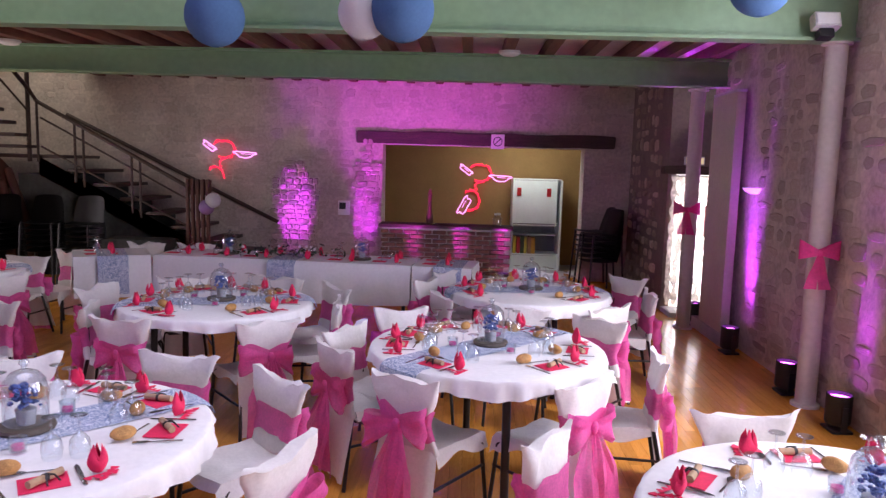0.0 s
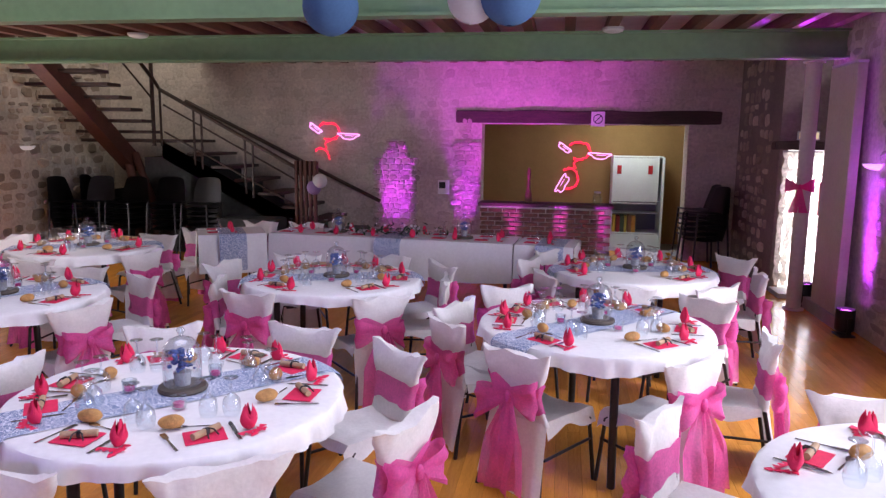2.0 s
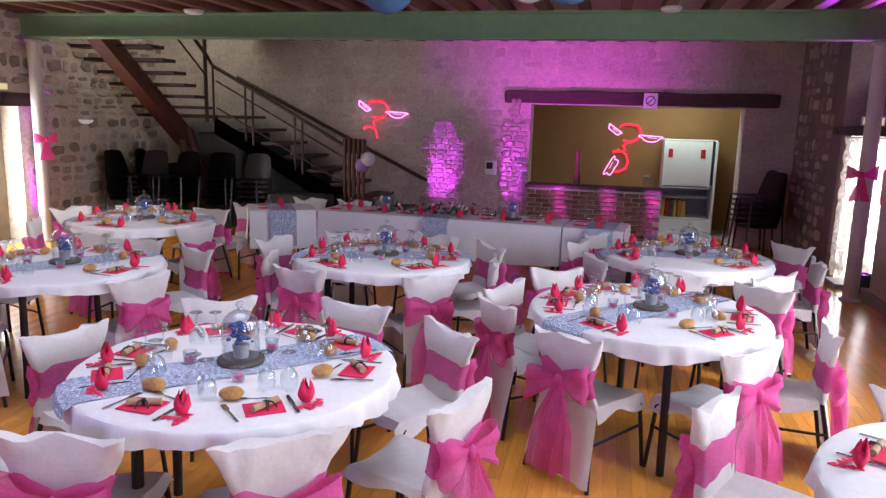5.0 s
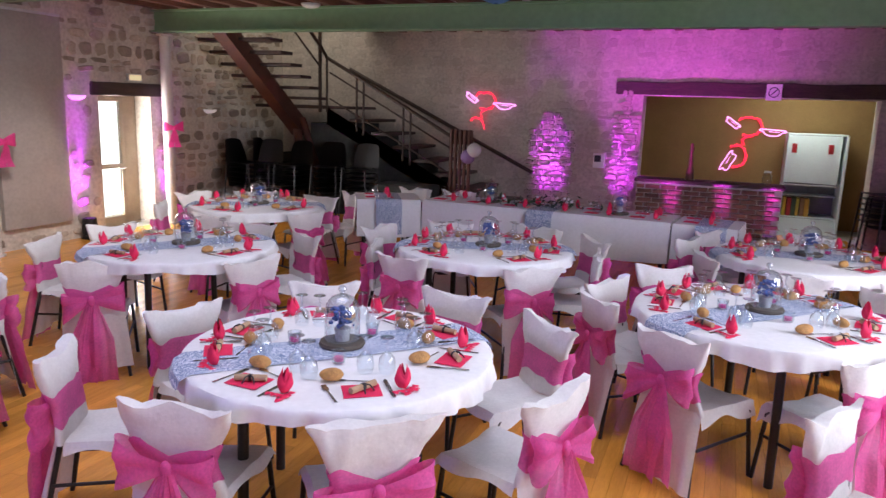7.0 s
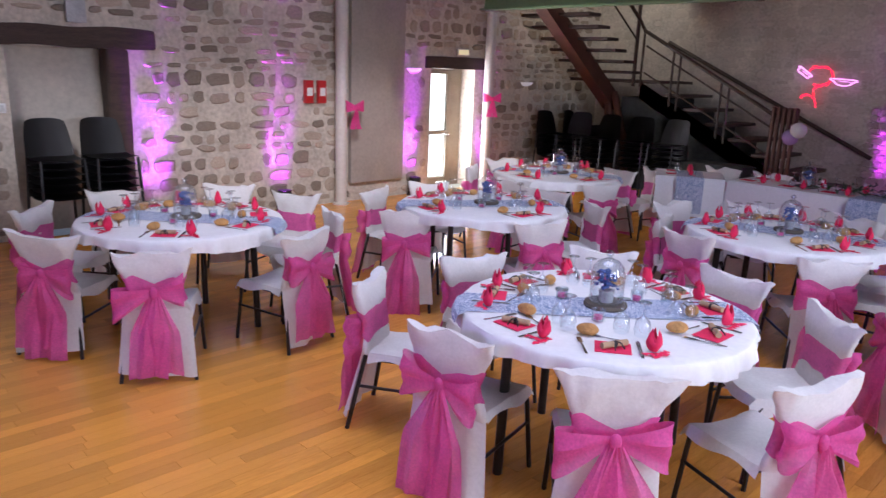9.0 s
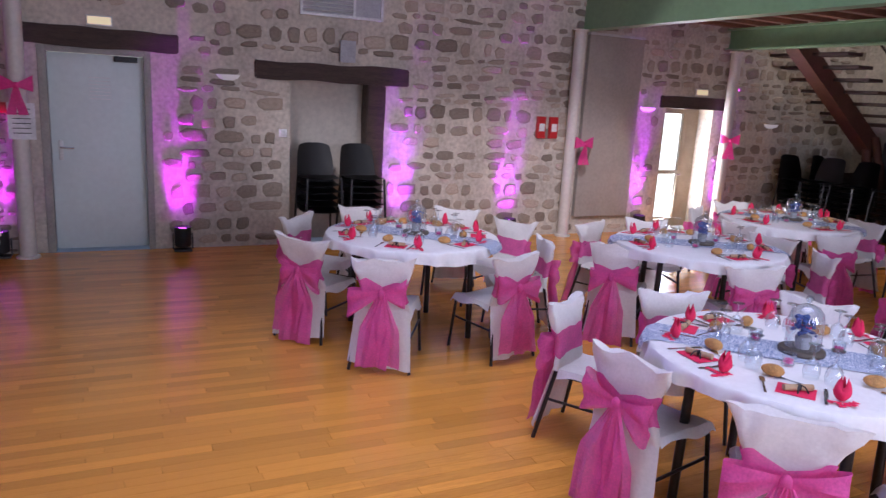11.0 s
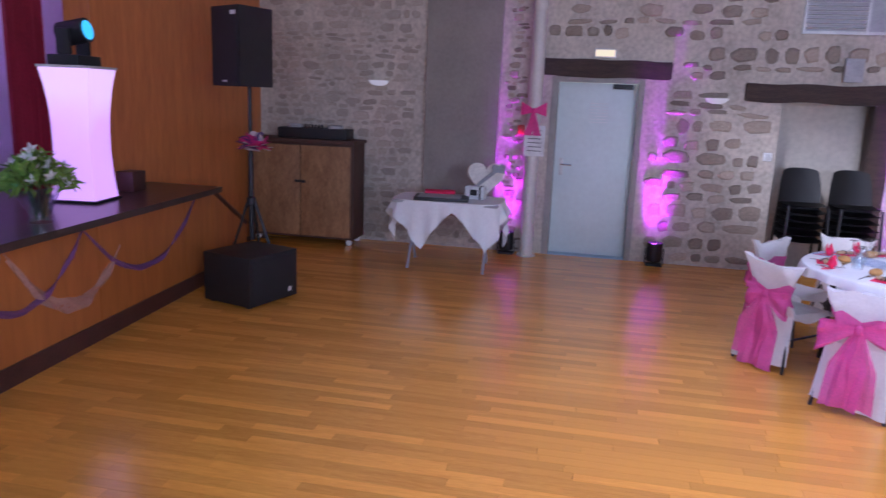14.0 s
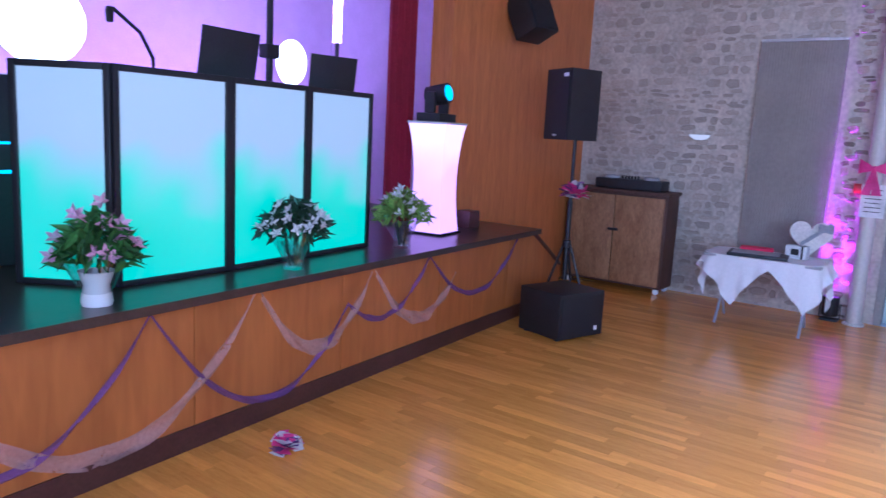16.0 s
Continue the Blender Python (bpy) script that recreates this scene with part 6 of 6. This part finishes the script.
def bouquet(m, petal, seed, n=34, h=0.30, vase="cello", leaf="leaf", spread=0.17):
    b = thing("bouquet", {"petalw": "bouquet of white flowers and green leaves in a vase", "petalp": "bouquet of pink lilies wrapped in cellophane"}[petal], "bouquet", m)
    part("vase", lathe(B(), [(0, 0), (0.07, 0), (0.075, 0.02), (0.06, 0.1), (0.085, 0.17), (0.08, 0.17), (0.05, 0.1), (0, 0.03)], 20), M["sign"] if petal == "petalp" else M["glass"], b)
    r = random.Random(seed)
    lf, pf = B(), B()
    for k in range(n * 9):
        a, q = r.random() * 6.28, r.random() ** 0.6
        c0 = Vector((spread * q * math.cos(a), spread * q * math.sin(a), 0.17 + h * (1 - q * q * 0.7) * r.uniform(0.35, 1)))
        e = Euler((r.uniform(-1.1, 1.1), r.uniform(-1.1, 1.1), a)).to_matrix()
        bl = r.uniform(0.04, 0.075)
        tgt = lf if k > n * 0.7 else pf
        if tgt is lf:
            vs = [tgt.verts.new(c0 + e @ Vector(p)) for p in ((-bl, 0, 0), (0, -bl * 0.3, 0.008), (bl, 0, -0.01), (0, bl * 0.3, 0.008))]
            tgt.faces.new(vs)
        else:
            c0.z += 0.04
            for t in range(5):
                g = e @ Euler((0, 0, t * 1.257)).to_matrix()
                vs = [tgt.verts.new(c0 + g @ Vector(p)) for p in ((0, 0, 0), (0.022, -0.014, 0.012), (0.05, 0, 0.02), (0.022, 0.014, 0.012))]
                tgt.faces.new(vs)
    part("leaves", lf, M[leaf], b, smooth=False)
    part("blossoms", pf, M[petal], b, smooth=False)
    for k in range(5):
        part("stem", tube(B(), [(0.02 * math.cos(k * 1.3), 0.02 * math.sin(k * 1.3), 0.02), (0.08 * math.cos(k * 1.3), 0.08 * math.sin(k * 1.3), 0.3)], 0.005, 6), M["leafdark"], b)
    w = part("wrap", sheet(B(), 24, 4, lambda u, v: Vector(((0.06 + 0.11 * v + 0.015 * math.sin(15 * u) * v) * math.cos(6.28 * u), (0.06 + 0.11 * v + 0.015 * math.sin(15 * u) * v) * math.sin(6.28 * u), 0.05 + 0.22 * v + 0.02 * math.sin(20 * u) * v))), M["cello"], b, "clear cellophane wrap")
    w.visible_shadow = False


bouquet(pose(-0.45, -3.5, ZS + 0.001), "petalp", 2, 34, 0.30, spread=0.20)
bouquet(pose(-1.80, -3.60, ZS + 0.001), "petalw", 5, 40, 0.30, leaf="leafdark", spread=0.23)
bouquet(pose(-3.04, -3.72, ZS + 0.001), "petalw", 9, 34, 0.30, leaf="leaflime", spread=0.22)

# ---- loudspeakers by the stage ----
s = thing("subwoofer", "black subwoofer box on the parquet", "loudspeaker", pose(-4.66, -3.08, 0, 0, 0, 163))
part("cabinet", box(B(), -0.29, 0.29, -0.26, 0.26, 0.015, 0.43, 0.012), M["black"], s)
part("grille", box(B(), -0.27, 0.27, -0.27, -0.2605, 0.04, 0.40, 0.004), M["grille"], s)
part("badge", box(B(), 0.16, 0.2, -0.273, -0.2705, 0.07, 0.11), M["paper"], s)
for sx in (-1, 1):
    for sy in (-1, 1):
        part("foot", lathe(B(), [(0, 0), (0.025, 0), (0.025, 0.0149), (0, 0.0149)], 12, (sx * 0.24, sy * 0.2, 0)), M["black"], s)
s = thing("speaker_stand", "black telescopic pole and tripod", "speaker stand", pose(-5.08, -3.28, 0))
part("pole", tube(tube(B(), [(0, 0, 0.42), (0, 0, 1.2)], 0.024, 10), [(0, 0, 1.2), (0, 0, 1.79)], 0.018, 10), M["black"], s)
part("collar", lathe(B(), [(0.024, 0.74), (0.04, 0.75), (0.04, 0.81), (0.024, 0.82)], 14), M["black"], s)
for k, a in enumerate((95, 185, 275)):
    ca, sa = math.cos(radians(a)), math.sin(radians(a))
    lg = part("leg", tube(B(), [(0.03 * ca, 0.03 * sa, 0.78), (0.29 * ca, 0.29 * sa, 0.012)], 0.014), M["black"], s)
    part("rubber_foot", ball(B(), (0.29 * ca, 0.29 * sa, 0.018), 0.018, 1), M["black"], lg)
s = thing("loudspeaker", "black loudspeaker on a pole", "loudspeaker", pose(-5.02, -3.28, 1.79, 0, 0, 62) @ Matrix.Diagonal((1.05, 1.05, 1.09, 1)))
part("cabinet", prism(B(), [(-0.19, -0.19), (0.19, -0.19), (0.13, 0.17), (-0.13, 0.17)], 0, 0.60), M["black"], s)
part("grille", box(B(), -0.175, 0.175, -0.203, -0.1905, 0.02, 0.58, 0.004), M["grille"], s)
part("badge", box(B(), 0.09, 0.16, -0.207, -0.2035, 0.53, 0.56), M["paper"], s)
part("badge", box(B(), -0.03, 0.03, -0.207, -0.2035, 0.03, 0.045), M["paper"], s)
s = thing("wall_loudspeaker", "black loudspeaker tilted on a wall bracket", "loudspeaker", pose(-5.55, YS + 0.30, 2.85, 25, 0, -10))
part("cabinet", box(B(), -0.19, 0.19, -0.14, 0.16, 0, 0.6, 0.015), M["black"], s)
part("grille", box(B(), -0.175, 0.175, 0.1605, 0.17, 0.02, 0.58, 0.004), M["grille"], s)
part("bracket", box(B(), -0.04, 0.04, -0.36, -0.141, 0.22, 0.38), M["black"], s)


def pompom(m, seed, r0=0.10):
    p = thing("tissue_pompom", "ruffled pink, white and violet tissue bunch", "pompom", m)
    r = random.Random(seed)
    for name, col in (("pink_tissue", "bowpink"), ("white_tissue", "lwhite"), ("violet_tissue", "swagp")):
        bm = B()
        mid = bm.verts.new((0, 0, 0.02))
        for k in range(14):
            a, b2 = r.random() * 6.28, r.uniform(-0.3, 1.4)
            d = Vector((math.cos(a) * math.cos(b2), math.sin(a) * math.cos(b2), abs(math.sin(b2)))) * r0 * r.uniform(0.6, 1.1)
            s2 = Vector((-math.sin(a), math.cos(a), r.uniform(-.4, .4))) * r0 * 0.5
            vs = [bm.verts.new(q) for q in (d + s2, d * 1.1, d - s2)]
            bm.faces.new([mid] + vs)
        part(name, bm, M[col], p, smooth=False)


pompom(pose(-1.256, -3.02, 0), 1, 0.10), pompom(pose(-5.05, -3.22, 1.25), 4, 0.15)


# ---- wooden sideboard with a mixer on it ----
s = thing("wooden_cabinet", "old two-door pine cabinet on castors", "cabinet", pose(-7.40, -4.25, 0) @ Matrix.Diagonal((1, 1.07, 1.01, 1)))
part("body", box(B(), 0, 0.40, 0, 1.2, 0.07, 1.18, 0.01), M["cabdark"], s, "dark wooden carcass")
part("top", box(B(), -0.01, 0.45, -0.02, 1.22, 1.182, 1.22, 0.008), M["cabdark"], s)
for y0, y1, hy in ((0.03, 0.595, 0.55), (0.605, 1.17, 0.65)):
    d = part("door", box(B(), 0.401, 0.43, y0, y1, 0.10, 1.15, 0.008), M["cabwood"], s, "pale worn pine door")
part("latch", box(B(), 0.431, 0.45, 0.54, 0.66, 0.72, 0.75, 0.004), M["black"], s)
for x in (0.05, 0.35):
    for y in (0.06, 1.14):
        part("castor", tube(B(), [(x - 0.012, y, 0.035), (x + 0.012, y, 0.035)], 0.034, 12), M["sign"], s)
m2 = thing("dj_controller", "flat black dj controller on the cabinet", "mixer", pose(-7.18, -3.5, 1.235) @ Matrix.Diagonal((1, 1, 1.6, 1)))
part("case", box(B(), -0.14, 0.14, -0.42, 0.42, 0, 0.075, 0.01), M["black"], m2)
for y in (-0.25, 0.25):
    part("jog_wheel", lathe(B(), [(0.09, 0.076), (0.09, 0.095), (0.07, 0.1), (0, 0.1)], 20, (0.02, y, 0)), M["grey"], m2)
for k in range(6):
    part("knob", lathe(B(), [(0.014, 0.076), (0.012, 0.10), (0, 0.101)], 10, (0.06, -0.1 + 0.04 * k, 0)), M["black"], m2)

# ---- gift table ----
gt = thing("gift_table", "small folding table on crossed legs", "table", pose(-6.48, -1.72, 0))
part("tabletop", box(B(), -0.33, 0.33, -0.55, 0.55, 0.70, 0.725, 0.01), M["grey"], gt)
for y in (-0.4, 0.4):
    for sx in (-1, 1):
        part("leg", tube(B(), [(-0.26 * sx, y, 0.70), (0.26 * sx, y + 0.02 * sx, 0)], 0.013), M["grey"], gt)
bm = B()


def cloth_rim(u, v):
    # five hanging points round an oblong top
    a = 2 * math.pi * u
    c, sn = math.cos(a), math.sin(a)
    q = 1 / (abs(c) ** 5 + abs(sn) ** 5) ** 0.2
    x, y = 0.345 * c * q, 0.565 * sn * q
    tri = abs(((u * 6 + 0.35) % 1.0) - 0.5) * 2
    drop = 0.10 + 0.40 * tri ** 1.3
    if v < 0.5:
        return Vector((x * v / 0.5, y * v / 0.5, 0.731))
    k = (v - 0.5) / 0.5
    out = 1 + 0.10 * k * (1 - 0.5 * tri) + 0.05 * k * math.sin(24 * a)
    return Vector((x * out, y * out, 0.731 - drop * k))


sheet(bm, 120, 16, cloth_rim)
solo("tablecloth", bm, M["cloth"], "white square cloth hanging in points over the gift table", "tablecloth", pose(-6.48, -1.72, 0))
s = thing("black_tray", "shallow black tray with red paper things", "tray", pose(-6.35, -1.78, 0.7335, 0, 0, 8))
part("tray_base", box(B(), -0.18, 0.18, -0.28, 0.28, 0, 0.03, 0.006), M["black"], s)
part("photo_sheet", box(B(), -0.14, 0.14, -0.24, 0.2, 0.031, 0.034), M["grey"], s)
solo("red_book", box(B(), -0.1, 0.1, -0.16, 0.16, 0, 0.05, 0.006), M["red"], "red covered guest book", "book", pose(-6.63, -1.86, 0.7335, 0, 0, 12))
s = thing("camera_box", "white and black instant camera box", "box", pose(-6.55, -1.46, 0.7335, 0, 0, -6))
part("carton", box(B(), -0.06, 0.06, -0.1, 0.1, 0, 0.13, 0.004), M["paper"], s)
part("dark_window", box(B(), 0.0605, 0.063, -0.045, 0.03, 0.04, 0.10), M["black"], s)
part("ribbon", box(B(), -0.061, 0.0615, 0.05, 0.07, 0.001, 0.1305), M["black"], s)
s = thing("heart_box", "cream heart-shaped box with a grey ribbon bow", "heart box", pose(-6.72, -1.38, 0.7335, 0, 0, 14))
bm = B()
hp = []
for k in range(40):
    t = 2 * math.pi * k / 40
    hp.append((0.0125 * 16 * math.sin(t) ** 3, 0.0125 * (13 * math.cos(t) - 5 * math.cos(2 * t) - 2 * math.cos(3 * t) - math.cos(4 * t)) + 0.215))
fr = [bm.verts.new((0.05, y, z)) for y, z in hp]
bk = [bm.verts.new((-0.05, y, z)) for y, z in hp]
for k in range(40):
    bm.faces.new((fr[k], fr[(k + 1) % 40], bk[(k + 1) % 40], bk[k]))
bm.faces.new(fr), bm.faces.new(bk[::-1])
hb = part("box", bm, mat("cream_card", (0.74, 0.70, 0.62), 0.7), s)
hb.matrix_basis = pose(0, 0, 0.0, 0, -8, 0)
part("ribbon", sheet(B(), 14, 3, lambda u, v: Vector((0.056 - 0.02 * u, -0.10 + 0.27 * u, 0.13 + 0.22 * u + (v - 0.5) * 0.05))), M["pot"], s, "grey ribbon")
for sx in (-1, 1):
    part("bow_loop", sheet(B(), 10, 4, lambda u, v: Vector((0.07, 0.12 + sx * 0.07 * math.sin(math.pi * u), 0.31 + (v - 0.5) * (0.03 + 0.05 * math.sin(math.pi * u)) + 0.02 * math.cos(math.pi * u)))), M["pot"], s)


# ---- bricks of the counter ----
bmesh_brick = mesh_of("brick", box(B(), -0.096, 0.096, -0.03, 0.03, -0.0245, 0.0245, 0.004), M["brick"])
row = 0
z = 0.035
while z < 0.80:
    x = -1.14 + (0.105 if row % 2 == 0 else 0.0)
    while x < 0.76:
        w = 1.0
        a, b2 = max(-1.145, x - 0.096), min(0.745, x + 0.096)
        if b2 - a > 0.05:
            o = new("brick", bmesh_brick)
            o.parent = counter
            o.matrix_basis = Matrix.Translation(((a + b2) / 2, 10.50 + rset.uniform(-.002, .002), z)) @ Matrix.Diagonal(((b2 - a) / 0.192, 1, 1, 1))
        x += 0.212
    z += 0.065
    row += 1


# ---- stones of the walls ----
def stone_mesh(seed):
    r = random.Random(seed)
    n = 9
    ang = [2 * math.pi * (k + r.uniform(-.25, .25)) / n for k in range(n)]
    out = []
    for a in ang:
        c, s2 = math.cos(a), math.sin(a)
        q = 1 / max(abs(c), abs(s2)) ** 0.85
        out.append((0.5 * q * c * r.uniform(0.82, 1.02) * 0.92, 0.5 * q * s2 * r.uniform(0.82, 1.02) * 0.92))
    vs, fs = [], []
    for sc, h in ((1.0, 0.0), (0.94, 0.6), (0.72, 1.0)):
        vs += [(x * sc, y * sc, h * (1 if h < 1 else r.uniform(0.85, 1.1))) for x, y in out]
    for k in range(n):
        for lvl in (0, n):
            fs.append((lvl + k, lvl + (k + 1) % n, lvl + n + (k + 1) % n, lvl + n + k))
    fs.append(tuple(range(2 * n, 3 * n)))
    return vs, fs


STONES = [stone_mesh(k) for k in range(20)]
STONE_ME = dict(stone=[], stonepale=[], stonefaint=[])
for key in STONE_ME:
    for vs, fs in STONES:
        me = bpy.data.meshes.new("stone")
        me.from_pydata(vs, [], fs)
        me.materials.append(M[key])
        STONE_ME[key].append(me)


def stone_layout(a0, a1, z0, z1, holes, seed, fill, size=1.0):
    r = random.Random(seed)
    z, outl = z0, []
    while z < z1:
        hrow = size * r.choice((0.08, 0.11, 0.14, 0.17, 0.21))
        a = a0 - r.random() * 0.2
        while a < a1:
            w = size * r.uniform(0.12, 0.34) * (1.4 if r.random() < 0.16 else 1)
            ca, cz = a + w / 2, z + hrow / 2 + r.uniform(-.02, .02)
            if r.random() < fill and ca - w / 2 > a0 and ca + w / 2 < a1 and not any(p - 0.02 - w / 2 < ca < q + 0.02 + w / 2 and za - hrow / 2 < cz < zb + hrow / 2 for p, q, za, zb in holes):
                outl.append((ca, cz, w * r.uniform(0.78, 0.97), hrow * r.uniform(0.66, 0.98), r.uniform(0.005, 0.024), r.randrange(20), r.uniform(-6, 6)))
            a += w
        z += hrow
    return outl


def lay_stones(parent, layout, to_world, near, label, key="stone"):
    """Near stones are pieces of their own; the rest are joined."""
    vs, fs, count = [], [], 0
    for a, z, w, h, d, k, rot in layout:
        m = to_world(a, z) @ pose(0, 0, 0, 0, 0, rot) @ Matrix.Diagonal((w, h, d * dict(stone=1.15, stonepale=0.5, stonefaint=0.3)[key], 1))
        if count < 300 and near(a, z):
            o = new("stone", STONE_ME[key][k])
            o.parent, o.matrix_basis = parent, m
            count += 1
        else:
            b0 = len(vs)
            vs += [tuple(m @ Vector(v)) for v in STONES[k][0]]
            fs += [tuple(b0 + i for i in f) for f in STONES[k][1]]
    me = bpy.data.meshes.new("stones")
    me.from_pydata(vs, [], fs)
    me.materials.append(M[key])
    o = new("stones", me)
    o.parent = parent
    tagged(o, label, kind="stuff")


facing_e = lambda a, z: Matrix.Translation((XL - 0.001, a, z)) @ Matrix(((0, 0, 1, 0), (1, 0, 0, 0), (0, 1, 0, 0), (0, 0, 0, 1)))
facing_w = lambda a, z: Matrix.Translation((XR + 0.001, a, z)) @ Matrix(((0, 0, -1, 0), (-1, 0, 0, 0), (0, 1, 0, 0), (0, 0, 0, 1)))
facing_s = lambda a, z: Matrix.Translation((a, YF + 0.001, z)) @ Matrix(((1, 0, 0, 0), (0, 0, -1, 0), (0, 1, 0, 0), (0, 0, 0, 1)))
HL = [(-0.81, 0.25, 0, 2.1), (-0.94, 0.5, 2.02, 2.27), (1.26, 3.05, 1.83, 2.08), (1.65, 2.77, 0, 1.85), (6.9, 8.25, 1.76, 1.97), (7.0, 7.94, 0, 1.9), (-2.25, -1.38, 0.5, 3.0), (5.6, 6.45, 0.25, 2.7), (1.74, 2.7, 2.56, 2.94)]
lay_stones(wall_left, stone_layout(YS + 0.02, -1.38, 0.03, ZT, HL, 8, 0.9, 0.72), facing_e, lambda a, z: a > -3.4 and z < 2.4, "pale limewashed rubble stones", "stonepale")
lay_stones(wall_left, stone_layout(-1.37, -1.03, 0.03, ZT, HL, 31, 0.95, 0.5) + stone_layout(-1.02, YF, 0.03, ZT, HL, 1, 0.88), facing_e, lambda a, z: -1.5 < a < 5.6 and z < 2.4, "brown and grey rubble stones")
HR = [(p - 0.05, q + 0.05, za - 0.05, zb + 0.05) for p, q, za, zb in HOLES_R] + [(7.2, 8.1, 0.1, 2.6), (7.1, 8.9, 0, 0.14)]
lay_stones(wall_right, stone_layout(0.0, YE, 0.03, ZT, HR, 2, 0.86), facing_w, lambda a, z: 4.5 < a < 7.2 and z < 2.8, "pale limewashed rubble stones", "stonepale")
facing_c = lambda a, z: Matrix.Translation((XE + 0.001, a, z)) @ Matrix(((0, 0, -1, 0), (-1, 0, 0, 0), (0, 1, 0, 0), (0, 0, 0, 1)))
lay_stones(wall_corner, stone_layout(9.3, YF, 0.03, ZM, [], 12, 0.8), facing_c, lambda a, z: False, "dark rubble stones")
HF = [(-1.24, 1.88, 0, 2.02), (-1.64, 2.32, 2.0, 2.24)]
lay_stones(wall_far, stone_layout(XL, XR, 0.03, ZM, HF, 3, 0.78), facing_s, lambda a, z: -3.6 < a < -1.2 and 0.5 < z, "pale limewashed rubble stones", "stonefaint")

# rough stone jambs that stand proud of the north wall, with a ragged outline
def jamb(x0, x1, top, seed):
    r = random.Random(seed)
    j = thing("stone_jamb", "rough rubble stone jamb standing proud of the wall", "masonry", kind="structure")
    z, bm = 0.0, B()
    while z < top:
        h = r.uniform(0.05, 0.10)
        e0, e1 = r.uniform(-0.04, 0.05), r.uniform(-0.04, 0.05)
        if z > top - 0.32:
            e0, e1 = e0 + 0.20 * (x1 - x0) + 0.04, e1 + 0.22 * (x1 - x0)
        a, b2 = x0 + e0, x1 - e1
        box(bm, a + 0.02, b2 - 0.02, YF - 0.045, YF - 0.001, z, min(top, z + h))
        x = a
        while x < b2 - 0.04:
            w = min(r.uniform(0.07, 0.20), b2 - x)
            k = r.randrange(20)
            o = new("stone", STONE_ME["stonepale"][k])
            o.parent = j
            o.matrix_basis = facing_s(x + w / 2, z + h / 2) @ pose(0, 0, 0.045, 0, 0, r.uniform(-7, 7)) @ Matrix.Diagonal((w * 1.14, h * 1.16, r.uniform(0.012, 0.036), 1))
            x += w
        z += h
    part("mortar_core", bm, M["mortar"], j, smooth=False)


jamb(-2.95, -2.20, 1.72, 5)
jamb(-1.66, -1.24, 2.02, 6)

# ---- parquet ----
fl = structure("floor", box(B(), XL, XR, front_y(0) - 0.6, YF, -0.0135, -0.0095), M["subfloor"], "varnished orange oak strip parquet")
r = random.Random(6)
bvs, bfs, count = [], [], 0
PW = 0.072
unit = [(-.5, -.5, -0.009), (.5, -.5, -0.009), (.5, .5, -0.009), (-.5, .5, -0.009), (-.492, -.499, 0), (.492, -.499, 0), (.492, .499, 0), (-.492, .499, 0)]
uf = [(4, 5, 6, 7), (0, 1, 5, 4), (1, 2, 6, 5), (2, 3, 7, 6), (3, 0, 4, 7)]
board = bpy.data.meshes.new("plank")
board.from_pydata(unit, [], uf)
board.materials.append(M["oak"])
x = XL + PW / 2
while x < XR:
    y = front_y(0) - 0.5 - r.random() * 0.5
    while y < YF:
        ln = r.choice((0.45, 0.6, 0.8, 1.05))
        if -4.3 < x < -2.4 and -1.4 < y < 1.6 and count < 300:
            o = new("plank", board)
            o.parent, o.matrix_basis = fl, Matrix.Translation((x, y + ln / 2, 0)) @ Matrix.Diagonal((PW, ln, 1, 1))
            count += 1
        else:
            b0 = len(bvs)
            bvs += [(x + PW * vx, y + ln / 2 + ln * vy, vz) for vx, vy, vz in unit]
            bfs += [tuple(b0 + i for i in f) for f in uf]
        y += ln
    x += PW
me = bpy.data.meshes.new("planks")
me.from_pydata(bvs, [], bfs)
me.materials.append(M["oak"])
o = new("planks", me)
o.parent = fl
tagged(o, "varnished orange oak strips", kind="stuff")
